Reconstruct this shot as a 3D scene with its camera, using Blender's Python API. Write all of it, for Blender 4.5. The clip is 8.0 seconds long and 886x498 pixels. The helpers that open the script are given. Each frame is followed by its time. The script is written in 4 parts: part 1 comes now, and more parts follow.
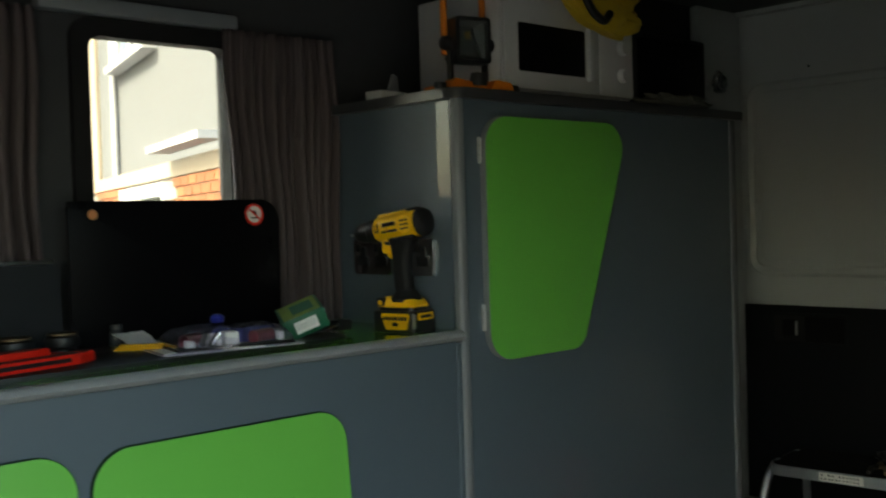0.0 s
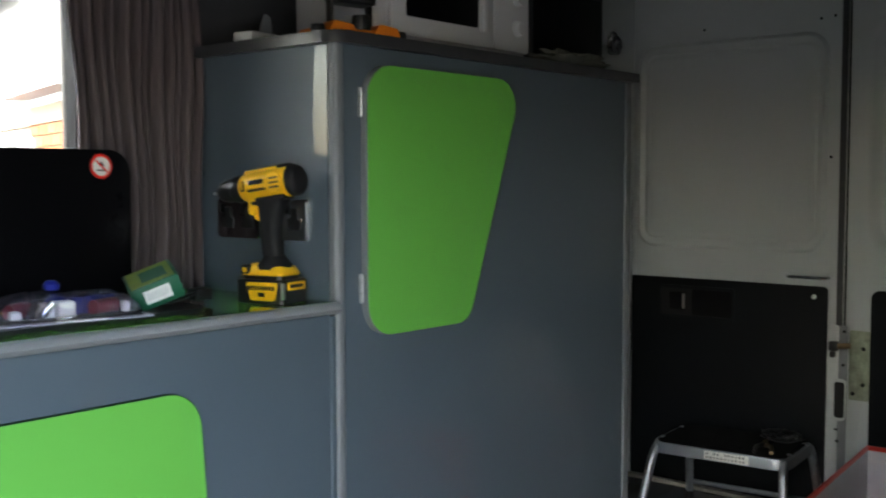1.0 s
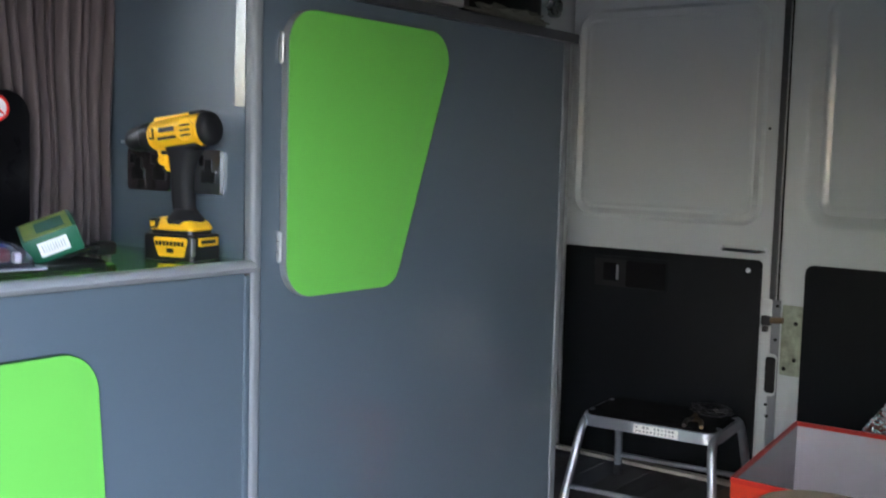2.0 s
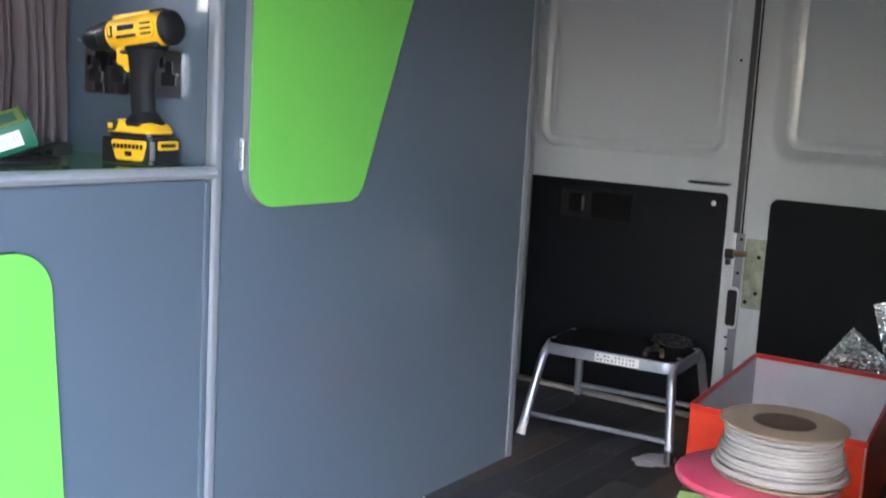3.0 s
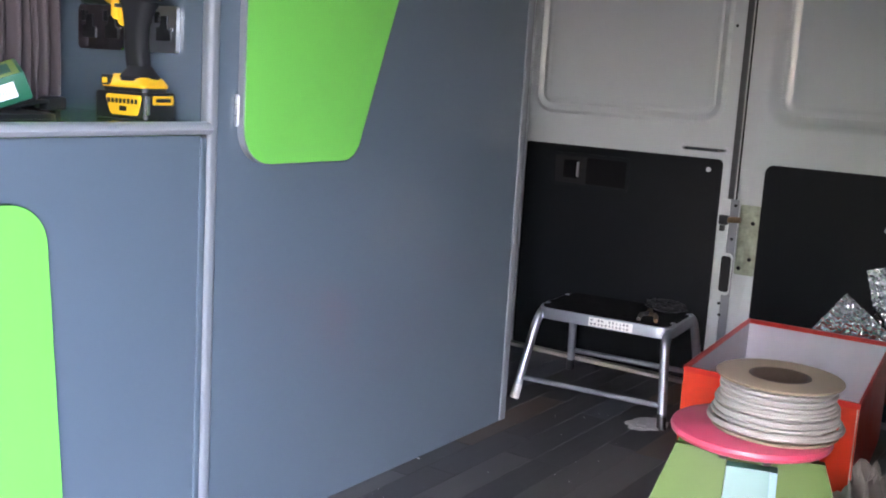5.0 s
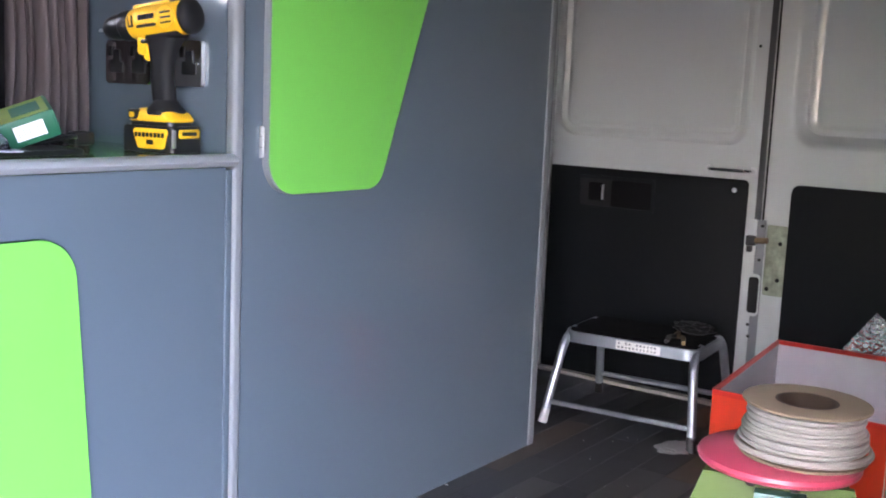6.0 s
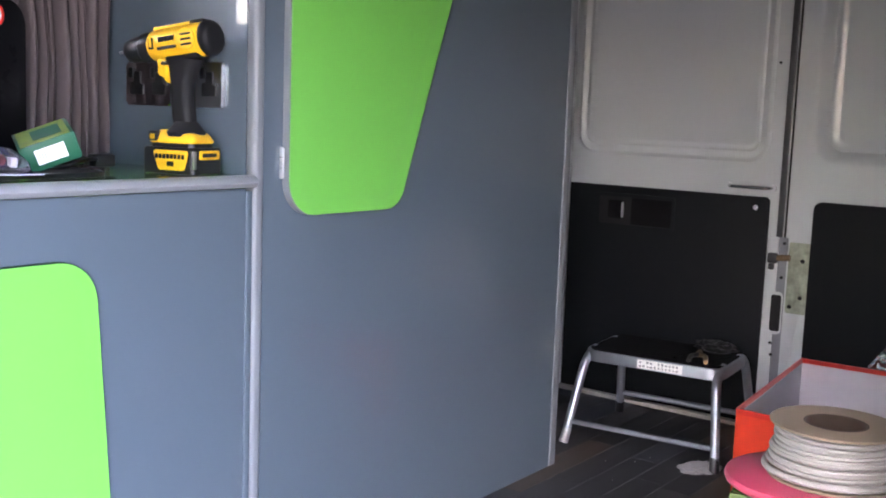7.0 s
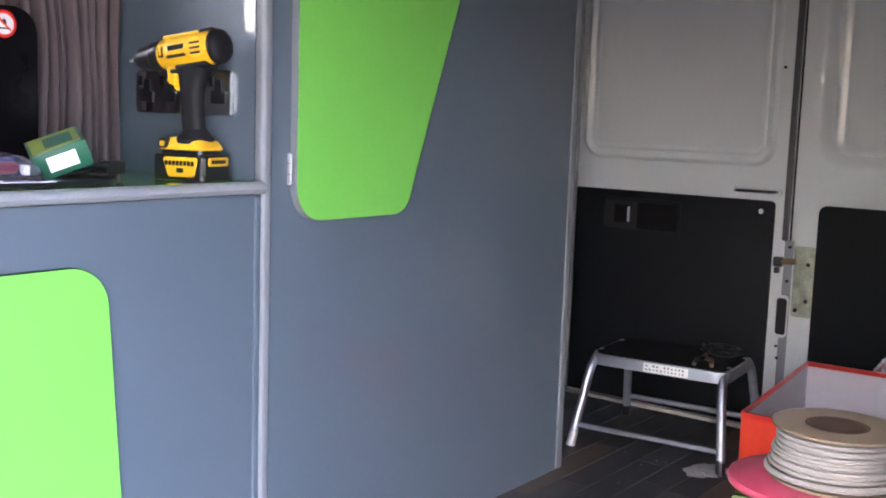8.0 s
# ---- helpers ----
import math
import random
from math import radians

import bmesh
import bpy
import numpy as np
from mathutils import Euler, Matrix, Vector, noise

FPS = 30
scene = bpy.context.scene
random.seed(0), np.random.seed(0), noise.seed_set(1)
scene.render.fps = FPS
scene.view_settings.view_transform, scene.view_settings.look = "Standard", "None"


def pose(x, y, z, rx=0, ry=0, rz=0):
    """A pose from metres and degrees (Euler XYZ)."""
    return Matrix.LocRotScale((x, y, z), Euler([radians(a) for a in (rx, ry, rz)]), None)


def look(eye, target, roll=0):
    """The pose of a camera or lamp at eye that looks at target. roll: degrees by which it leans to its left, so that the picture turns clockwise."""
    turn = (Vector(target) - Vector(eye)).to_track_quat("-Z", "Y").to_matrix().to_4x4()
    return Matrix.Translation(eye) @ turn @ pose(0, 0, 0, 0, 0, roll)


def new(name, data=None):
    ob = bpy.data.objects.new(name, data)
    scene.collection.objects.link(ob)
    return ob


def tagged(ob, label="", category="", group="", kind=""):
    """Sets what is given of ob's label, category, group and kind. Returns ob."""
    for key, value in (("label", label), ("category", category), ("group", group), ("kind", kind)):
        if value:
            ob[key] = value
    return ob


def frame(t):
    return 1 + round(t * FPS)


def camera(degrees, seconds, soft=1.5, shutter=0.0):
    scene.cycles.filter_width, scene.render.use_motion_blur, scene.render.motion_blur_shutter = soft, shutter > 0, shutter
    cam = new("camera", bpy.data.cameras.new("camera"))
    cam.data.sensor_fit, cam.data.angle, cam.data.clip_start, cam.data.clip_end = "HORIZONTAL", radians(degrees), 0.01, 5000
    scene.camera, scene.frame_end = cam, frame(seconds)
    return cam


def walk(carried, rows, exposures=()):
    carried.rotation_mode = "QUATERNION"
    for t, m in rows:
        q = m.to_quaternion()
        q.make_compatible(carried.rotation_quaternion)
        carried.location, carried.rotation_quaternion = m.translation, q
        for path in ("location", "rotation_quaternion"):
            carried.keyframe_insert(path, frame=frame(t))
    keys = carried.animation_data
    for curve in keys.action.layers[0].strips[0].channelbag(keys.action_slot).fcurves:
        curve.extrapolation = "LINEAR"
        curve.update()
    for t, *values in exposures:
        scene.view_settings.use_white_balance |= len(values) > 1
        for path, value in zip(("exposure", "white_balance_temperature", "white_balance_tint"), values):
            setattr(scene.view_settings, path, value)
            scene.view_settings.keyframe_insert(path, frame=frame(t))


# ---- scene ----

cam = camera(45.8, 8.0, soft=1.9, shutter=0.6)
PATH = [
    (0, (-1.732, -1.785, 1.159), (-0.363, -0.328, 1.104), -1.7),
    (0.5, (-1.657, -1.689, 1.159), (-0.205, -0.317, 1.06), -1.0),
    (1, (-1.555, -1.616, 1.155), (-0.033, -0.326, 1.025), -0.1),
    (1.5, (-1.484, -1.581, 1.145), (0.08, -0.343, 0.997), 0.7),
    (3, (-1.421, -1.538, 1.052), (0.207, -0.412, 0.769), 3.2),
    (3.5, (-1.425, -1.53, 1.028), (0.211, -0.426, 0.703), 3.7),
    (4, (-1.427, -1.533, 1.015), (0.211, -0.439, 0.67), 4.0),
    (4.5, (-1.426, -1.532, 1.013), (0.212, -0.437, 0.672), 3.9),
    (6, (-1.428, -1.543, 1.031), (0.178, -0.387, 0.739), 2.5),
    (6.5, (-1.426, -1.546, 1.034), (0.168, -0.369, 0.76), 2.2),
    (7, (-1.422, -1.529, 1.035), (0.168, -0.343, 0.774), 2.1),
    (7.5, (-1.424, -1.533, 1.039), (0.158, -0.337, 0.785), 2.0),
    (8, (-1.438, -1.546, 1.04), (0.143, -0.347, 0.786), 1.9),
]
walk(cam, [(t, look(eye, target, roll)) for t, eye, target, roll in PATH],
     exposures=[(0.0, 2.76, 7600, -6), (0.8, 3.60, 6900, 3), (1.7, 4.50, 6270, 10), (2.8, 5.03, 6020, 15), (4.7, 5.31, 6090, 20), (5.8, 5.28, 6220, 22), (8.0, 5.20, 6340, 24)])

# ---------------------------------------------------------------- light
SUN_AZ, SUN_EL = radians(176), radians(42)     # direction towards the sun, from +x anticlockwise
world = bpy.data.worlds.new("sky")
scene.world = world
world.use_nodes = True
wn = world.node_tree.nodes
sky = wn.new("ShaderNodeTexSky")
sky.sky_type = "NISHITA"
sky.sun_disc = False
sky.sun_elevation = SUN_EL
sky.sun_rotation = math.pi / 2 - SUN_AZ
sky.air_density, sky.dust_density = 1.0, 4.0
world.node_tree.links.new(sky.outputs[0], wn["Background"].inputs[0])
wn["Background"].inputs[1].default_value = 0.15
sun = new("sun", bpy.data.lights.new("sun", "SUN"))
sun.data.energy, sun.data.angle, sun.data.color = 2.0, radians(1), (1.0, 0.95, 0.88)
sun.matrix_world = look((math.cos(SUN_AZ) * math.cos(SUN_EL) * 20, math.sin(SUN_AZ) * math.cos(SUN_EL) * 20, math.sin(SUN_EL) * 20), (0, 0, 0))


# ---------------------------------------------------------------- materials
def mat(name, base, rough=0.5, metal=0.0, var=0.12, scale=6.0, bump=0.0, bscale=80.0, coat=0.0, crough=0.08, rvar=0.08, stretch=(1, 1, 1), rand=0.0, spec=0.5):
    """A surface with broad stains, fine grain in gloss and relief, and an optional tone for each piece."""
    m = bpy.data.materials.new(name)
    m.use_nodes = True
    nt = m.node_tree
    n, l = nt.nodes, nt.links
    b = n["Principled BSDF"]
    b.inputs["Metallic"].default_value = metal
    b.inputs["Coat Weight"].default_value = coat
    b.inputs["Coat Roughness"].default_value = crough
    b.inputs["Specular IOR Level"].default_value = spec
    tc = n.new("ShaderNodeTexCoord")
    mp = n.new("ShaderNodeMapping")
    mp.inputs["Scale"].default_value = stretch
    l.new(tc.outputs["Object"], mp.inputs[0])
    big = n.new("ShaderNodeTexNoise")
    big.inputs["Scale"].default_value = scale
    big.inputs["Detail"].default_value = 5
    l.new(mp.outputs[0], big.inputs[0])
    fine = n.new("ShaderNodeTexNoise")
    fine.inputs["Scale"].default_value = bscale
    fine.inputs["Detail"].default_value = 3
    l.new(mp.outputs[0], fine.inputs[0])
    mul = n.new("ShaderNodeMapRange")
    mul.inputs["From Min"].default_value, mul.inputs["From Max"].default_value = 0.2, 0.8
    mul.inputs["To Min"].default_value, mul.inputs["To Max"].default_value = 1 - var, 1 + var
    l.new(big.outputs[0], mul.inputs[0])
    sc = n.new("ShaderNodeVectorMath")
    sc.operation = "SCALE"
    sc.inputs[0].default_value = base
    l.new(mul.outputs[0], sc.inputs["Scale"])
    out = sc
    if rand:
        oi = n.new("ShaderNodeObjectInfo")
        mr = n.new("ShaderNodeMapRange")
        mr.inputs["To Min"].default_value, mr.inputs["To Max"].default_value = 1 - rand, 1 + rand
        l.new(oi.outputs["Random"], mr.inputs[0])
        sc2 = n.new("ShaderNodeVectorMath")
        sc2.operation = "SCALE"
        l.new(sc.outputs[0], sc2.inputs[0])
        l.new(mr.outputs[0], sc2.inputs["Scale"])
        out = sc2
    l.new(out.outputs[0], b.inputs["Base Color"])
    rr = n.new("ShaderNodeMapRange")
    rr.inputs["From Min"].default_value, rr.inputs["From Max"].default_value = 0.2, 0.8
    rr.inputs["To Min"].default_value, rr.inputs["To Max"].default_value = max(0.01, rough - rvar * rough * 2), min(1, rough + rvar * rough * 2)
    l.new(big.outputs[0], rr.inputs[0])
    l.new(rr.outputs[0], b.inputs["Roughness"])
    if bump:
        bp = n.new("ShaderNodeBump")
        bp.inputs["Strength"].default_value = bump
        bp.inputs["Distance"].default_value = 0.002
        l.new(fine.outputs[0], bp.inputs["Height"])
        l.new(bp.outputs[0], b.inputs["Normal"])
    return m


def glass(name, tint=(1, 1, 1), rough=0.0, weight=1.0, ior=1.1):
    m = bpy.data.materials.new(name)
    m.use_nodes = True
    b = m.node_tree.nodes["Principled BSDF"]
    b.inputs["Base Color"].default_value = (*tint, 1)
    b.inputs["Roughness"].default_value = rough
    b.inputs["Transmission Weight"].default_value = weight
    b.inputs["IOR"].default_value = ior
    return m


M_LAMINATE = mat("slate_laminate", (0.095, 0.125, 0.151), 0.45, var=0.05, scale=3, bump=0.012, bscale=420, coat=0.75, crough=0.02, rvar=0.1, spec=0.5)
M_EDGE = mat("grey_edging", (0.19, 0.203, 0.218), 0.48, var=0.06, scale=9)
M_TOPEDGE = mat("pale_grey_worktop_edging", (0.27, 0.28, 0.29), 0.3, var=0.06, scale=9)
# Door edge green darkened to paint the shade along the kitchen doors' edges.
M_GREENSHADE = mat("shaded_green_door_edge", (0.012, 0.05, 0.016), 0.6, var=0.1, spec=0.2)
M_TOPTRIM = mat("dark_edging", (0.048, 0.05, 0.054), 0.3, var=0.08, scale=9)
M_GREEN = mat("lime_laminate", (0.165, 0.54, 0.085), 0.34, var=0.03, scale=5, bump=0.03, bscale=500, coat=0.6, crough=0.28)
M_WORKTOP = mat("green_worktop", (0.13, 0.5, 0.03), 0.1, var=0.08, scale=6, coat=0.6)
M_VANPAINT = mat("pale_grey_van_paint", (0.5, 0.535, 0.535), 0.3, var=0.04, scale=1.6, bump=0.03, bscale=30, coat=0.35, crough=0.16)
M_PLYBLACK = mat("black_faced_board", (0.0055, 0.007, 0.009), 0.62, var=0.25, scale=12, bump=0.25, bscale=300, spec=0.2)
M_LINING = mat("charcoal_carpet_lining", (0.045, 0.047, 0.05), 0.95, var=0.2, scale=20, bump=0.6, bscale=250)
M_CEILING = mat("dark_grey_fabric_lining", (0.075, 0.076, 0.08), 0.95, var=0.1, scale=15, bump=0.4, bscale=250)
M_RUBBER = mat("black_rubber", (0.012, 0.012, 0.013), 0.65, var=0.2, bump=0.1, spec=0.25)
M_MAT = mat("matt_black_tread_rubber", (0.008, 0.008, 0.009), 0.9, var=0.2, bump=0.2, spec=0.08)
M_BLKPLASTIC = mat("black_plastic", (0.011, 0.0115, 0.0125), 0.42, var=0.15, bump=0.08, bscale=400)
M_BLKGLASS = mat("black_hob_glass", (0.004, 0.004, 0.005), 0.3, var=0.1, spec=0.1)
M_SMOKE = mat("smoked_grey_lid", (0.03, 0.033, 0.037), 0.14, var=0.15)
M_CURTAIN = mat("mauve_grey_curtain_cloth", (0.098, 0.076, 0.077), 0.9, var=0.12, scale=14, bump=0.35, bscale=600)
M_CHROME = mat("polished_chrome", (0.66, 0.66, 0.67), 0.1, 1.0, var=0.03)
M_STEEL = mat("brushed_silver_steel", (0.56, 0.58, 0.6), 0.32, 1.0, var=0.08, scale=30)
M_SILVERPAINT = mat("silver_paint", (0.35, 0.385, 0.43), 0.42, 0.85, var=0.06, scale=20)
M_GALV = mat("galvanised_steel", (0.3, 0.33, 0.25), 0.55, 0.5, var=0.45, scale=45)
M_YELLOW = mat("yellow_tool_plastic", (0.85, 0.46, 0.012), 0.42, var=0.05, bump=0.05, bscale=400)
M_ORANGE = mat("orange_plastic", (0.8, 0.22, 0.015), 0.45, var=0.06)
M_WHITE = mat("white_print", (0.75, 0.75, 0.73), 0.55, var=0.05)
M_WHITEMETAL = mat("white_enamel", (0.55, 0.55, 0.55), 0.35, var=0.06)
M_RED = mat("red_plastic", (0.72, 0.02, 0.012), 0.4, var=0.08)
M_REDCARD = mat("orange_red_printed_card", (0.66, 0.045, 0.014), 0.32, var=0.1, scale=10, coat=0.2)
M_REDRIM = mat("red_card_rim", (0.6, 0.022, 0.014), 0.35, var=0.12, scale=25)
M_CARDIN = mat("pale_lilac_card_inside", (0.6, 0.59, 0.64), 0.75, var=0.05, scale=8)
M_KRAFT = mat("brown_cardboard", (0.165, 0.134, 0.096), 0.85, var=0.1, scale=25, bump=0.2, bscale=200)
# Brown board darkened far down: the shade inside the reel's hole is in the colour.
M_KRAFTSHADE = mat("shaded_brown_tube_board", (0.024, 0.014, 0.008), 0.9, var=0.2, scale=30)
M_CABLE = mat("white_cable_sheath", (0.2, 0.197, 0.195), 0.45, var=0.05, scale=30)
M_PINK = mat("pink_lacquer", (0.31, 0.042, 0.08), 0.36, var=0.03, scale=4)
M_LIME = mat("light_green_lacquer", (0.036, 0.074, 0.008), 0.45, var=0.05, scale=7, spec=0.2)
M_TEAL = mat("turquoise_lacquer", (0.022, 0.105, 0.105), 0.42, var=0.05)
M_SKYBLUE = mat("pale_blue_lacquer", (0.055, 0.15, 0.2), 0.42, var=0.04)
M_FOIL = mat("crumpled_silver_foil", (0.34, 0.35, 0.36), 0.14, 1.0, var=0.05, bump=1.0, bscale=110)
M_BAG = mat("black_bin_bag", (0.01, 0.01, 0.011), 0.3, var=0.2, bump=0.5, bscale=40)
M_PAPER = mat("off_white_paper", (0.68, 0.67, 0.65), 0.8, var=0.1, bump=0.3)
M_RAG = mat("grey_beige_rag", (0.24, 0.22, 0.2), 0.9, var=0.2, scale=18, bump=0.5)
M_DARKCLOTH = mat("dull_olive_grey_cloth", (0.085, 0.087, 0.07), 0.95, var=0.2, scale=20, bump=0.5)
M_PLASTICBAG = mat("milky_plastic_film", (0.45, 0.45, 0.45), 0.35, var=0.2)
M_YBAG = mat("yellow_carrier_bag", (0.55, 0.38, 0.03), 0.5, var=0.2, scale=12, bump=0.4)
M_BOXGREEN = mat("dark_green_printed_card", (0.008, 0.1, 0.05), 0.5, var=0.1, scale=20)
M_BOXOLIVE = mat("yellow_green_printed_card", (0.2, 0.26, 0.03), 0.5, var=0.25, scale=30)
M_CLEAR = glass("clear_blister_plastic", (0.93, 0.9, 0.99), 0.0, 0.97, 1.3)
M_LILAC = mat("milky_lilac_plastic", (0.52, 0.48, 0.6), 0.2, var=0.15, scale=25)
M_BLUE = mat("blue_plastic", (0.02, 0.03, 0.28), 0.35, var=0.1)
M_MAROON = mat("dark_red_plastic", (0.2, 0.012, 0.03), 0.4, var=0.1)
M_SILL = mat("beige_door_sill", (0.36, 0.34, 0.3), 0.55, var=0.12, scale=20)
M_TAN = mat("oiled_brass", (0.17, 0.12, 0.065), 0.5, 0.6, var=0.2, scale=30)
PLANK_TONES = [mat("charcoal_wood_vinyl", (0.034, 0.034, 0.035), 0.42, var=0.35, scale=5, bump=0.12, bscale=60, stretch=(0.6, 7, 1), rand=0.3),
               mat("grey_wood_vinyl", (0.062, 0.06, 0.058), 0.42, var=0.35, scale=5, bump=0.12, bscale=60, stretch=(0.6, 7, 1), rand=0.3),
               mat("slate_blue_wood_vinyl", (0.058, 0.064, 0.073), 0.42, var=0.35, scale=5, bump=0.12, bscale=60, stretch=(0.6, 7, 1), rand=0.25),
               mat("brown_wood_vinyl", (0.085, 0.062, 0.045), 0.44, var=0.35, scale=6, bump=0.12, bscale=60, stretch=(0.6, 7, 1), rand=0.3),
               mat("pale_grey_wood_vinyl", (0.076, 0.073, 0.07), 0.42, var=0.3, scale=5, bump=0.12, bscale=60, stretch=(0.6, 7, 1), rand=0.2)]
M_SUBFLOOR = mat("dark_joint", (0.02, 0.02, 0.02), 0.8)
M_RENDER = mat("white_house_render", (0.105, 0.108, 0.113), 0.9, var=0.05, scale=2, bump=0.2)
M_BUMPER = mat("orange_rubber", (0.75, 0.3, 0.12), 0.5)
M_FASCIA = mat("cream_painted_wood", (0.32, 0.265, 0.2), 0.6, var=0.04)
M_MORTAR = mat("mortar", (0.22, 0.2, 0.18), 0.95, var=0.1)
M_BRICK = mat("orange_brick", (0.28, 0.095, 0.04), 0.9, var=0.15, scale=9, bump=0.3, rand=0.25)
M_SOFFIT = mat("grey_soffit", (0.34, 0.34, 0.35), 0.8)
M_PANE = mat("house_window_glass", (0.1, 0.12, 0.13), 0.05)
M_GROUND = mat("tarmac_drive", (0.085, 0.086, 0.088), 0.9, var=0.15, scale=1.5, bump=0.3)
M_WINDOW = glass("window_glass", (0.72, 0.73, 0.72))


# ---------------------------------------------------------------- mesh helpers
def finish(bm, name, material, angle=38):
    bmesh.ops.recalc_face_normals(bm, faces=bm.faces)
    me = bpy.data.meshes.new(name)
    bm.to_mesh(me)
    bm.free()
    for p in me.polygons:
        p.use_smooth = True
    me.set_sharp_from_angle(angle=radians(angle))
    me.materials.append(material)
    return me


def part(name, bm, material, parent, label="", angle=38):
    ob = new(name, finish(bm, name, material, angle))
    ob.parent = parent
    if label:
        tagged(ob, label)
    return ob


def structure(name, bm, material, label, category, angle=38):
    return tagged(new(name, finish(bm, name, material, angle)), label, category, kind="structure")


def thing(name, m, label, category, group=""):
    ob = new(name)
    ob.empty_display_size = 0.05
    ob.matrix_world = m
    return tagged(ob, label, category, group)


def box(x0, x1, y0, y1, z0, z1, bevel=0.0, seg=2, bm=None):
    bm = bm or bmesh.new()
    r = bmesh.ops.create_cube(bm, size=1, matrix=Matrix.LocRotScale(((x0 + x1) / 2, (y0 + y1) / 2, (z0 + z1) / 2), None, (abs(x1 - x0), abs(y1 - y0), abs(z1 - z0))))
    if bevel:
        edges = list({e for v in r["verts"] for e in v.link_edges})
        bmesh.ops.bevel(bm, geom=edges, offset=bevel, segments=seg, affect="EDGES", profile=0.5)
    return bm


def rod(p0, p1, r0, r1=None, seg=20, bm=None):
    """A straight round bar or cone between two points."""
    bm = bm or bmesh.new()
    a, b = Vector(p0), Vector(p1)
    q = (b - a).to_track_quat("Z", "Y").to_matrix().to_4x4()
    bmesh.ops.create_cone(bm, cap_ends=True, segments=seg, radius1=r0, radius2=r0 if r1 is None else r1, depth=(b - a).length, matrix=Matrix.Translation((a + b) / 2) @ q)
    return bm


def lathe(profile, seg=40, bm=None, m=None):
    """Turns (radius, height) pairs about z; closed if the first and last radius are 0."""
    bm = bm or bmesh.new()
    rings = []
    for r, z in profile:
        rings.append([bm.verts.new((r * math.cos(2 * math.pi * i / seg), r * math.sin(2 * math.pi * i / seg), z)) for i in range(seg)])
    for a, b in zip(rings, rings[1:]):
        for i in range(seg):
            bm.faces.new((a[i], a[(i + 1) % seg], b[(i + 1) % seg], b[i]))
    bm.faces.new(rings[0])
    bm.faces.new(rings[-1])
    if m:
        bmesh.ops.transform(bm, matrix=m, verts=[v for ring in rings for v in ring])
    return bm


def tube(points, r, seg=10, bm=None):
    """A round tube along a polyline."""
    bm = bm or bmesh.new()
    pts = [Vector(p) for p in points]
    rings, up = [], None
    for i, p in enumerate(pts):
        d = (pts[min(i + 1, len(pts) - 1)] - pts[max(i - 1, 0)]).normalized()
        if up is None:
            up = d.orthogonal().normalized()
        up = (up - d * up.dot(d)).normalized()
        side = d.cross(up)
        rings.append([bm.verts.new(p + r * (math.cos(2 * math.pi * k / seg) * up + math.sin(2 * math.pi * k / seg) * side)) for k in range(seg)])
    for a, b in zip(rings, rings[1:]):
        for k in range(seg):
            bm.faces.new((a[k], a[(k + 1) % seg], b[(k + 1) % seg], b[k]))
    bm.faces.new(rings[0])
    bm.faces.new(rings[-1])
    return bm


def bend(corners, r, n=6):
    """A polyline with its inner corners rounded."""
    pts = [Vector(p) for p in corners]
    out = [pts[0]]
    for a, b, c in zip(pts, pts[1:], pts[2:]):
        u, v = (a - b).normalized(), (c - b).normalized()
        for i in range(n + 1):
            s = i / n
            out.append((b + u * r) * (1 - s) ** 2 + b * 2 * s * (1 - s) + (b + v * r) * s ** 2)
    return out + [pts[-1]]


def rounded(corners, radii, n=7):
    """A closed 2D outline with rounded corners."""
    pts = [Vector(p) for p in corners]
    out = []
    for i, b in enumerate(pts):
        a, c = pts[i - 1], pts[(i + 1) % len(pts)]
        r = radii[i] if isinstance(radii, (list, tuple)) else radii
        u, v = (a - b).normalized(), (c - b).normalized()
        ang = u.angle(v)
        t = r / math.tan(ang / 2)
        centre = b + (u + v).normalized() * (r / math.sin(ang / 2))
        s, e = b + u * t - centre, b + v * t - centre
        for k in range(n + 1):
            w = s.slerp(e, k / n).normalized() * r if r > 0 else s
            out.append(centre + w)
    return out


def rrect(u0, u1, v0, v1, r, n=7):
    return rounded([(u0, v0), (u1, v0), (u1, v1), (u0, v1)], r, n)


AX = {"x": lambda u, v, d: (d, u, v), "y": lambda u, v, d: (u, d, v), "z": lambda u, v, d: (u, v, d)}


def slab(outline, axis, d0, d1, bevel=0.0, seg=2, bm=None):
    """A plate of a 2D outline between two depths along an axis; its edge at d1 is rounded."""
    bm = bm or bmesh.new()
    f = AX[axis]
    a = [bm.verts.new(f(p[0], p[1], d0)) for p in outline]
    b = [bm.verts.new(f(p[0], p[1], d1)) for p in outline]
    n = len(a)
    for i in range(n):
        bm.faces.new((a[i], a[(i + 1) % n], b[(i + 1) % n], b[i]))
    bm.faces.new(a)
    bm.faces.new(b)
    if bevel:
        edges = [bm.edges.get((b[i], b[(i + 1) % n])) for i in range(n)]
        bmesh.ops.bevel(bm, geom=edges, offset=bevel, segments=seg, affect="EDGES", profile=0.5, clamp_overlap=True)
    return bm


def loops(rings, axis, close=True, bm=None):
    """Skins a series of equal-length 2D outlines, each with its depth; the last one is filled."""
    bm = bm or bmesh.new()
    f = AX[axis]
    vs = [[bm.verts.new(f(p[0], p[1], d)) for p in ring] for ring, d in rings]
    for a, b in zip(vs, vs[1:]):
        n = len(a)
        for i in range(n):
            bm.faces.new((a[i], a[(i + 1) % n], b[(i + 1) % n], b[i]))
    if close:
        bm.faces.new(vs[-1])
    return bm


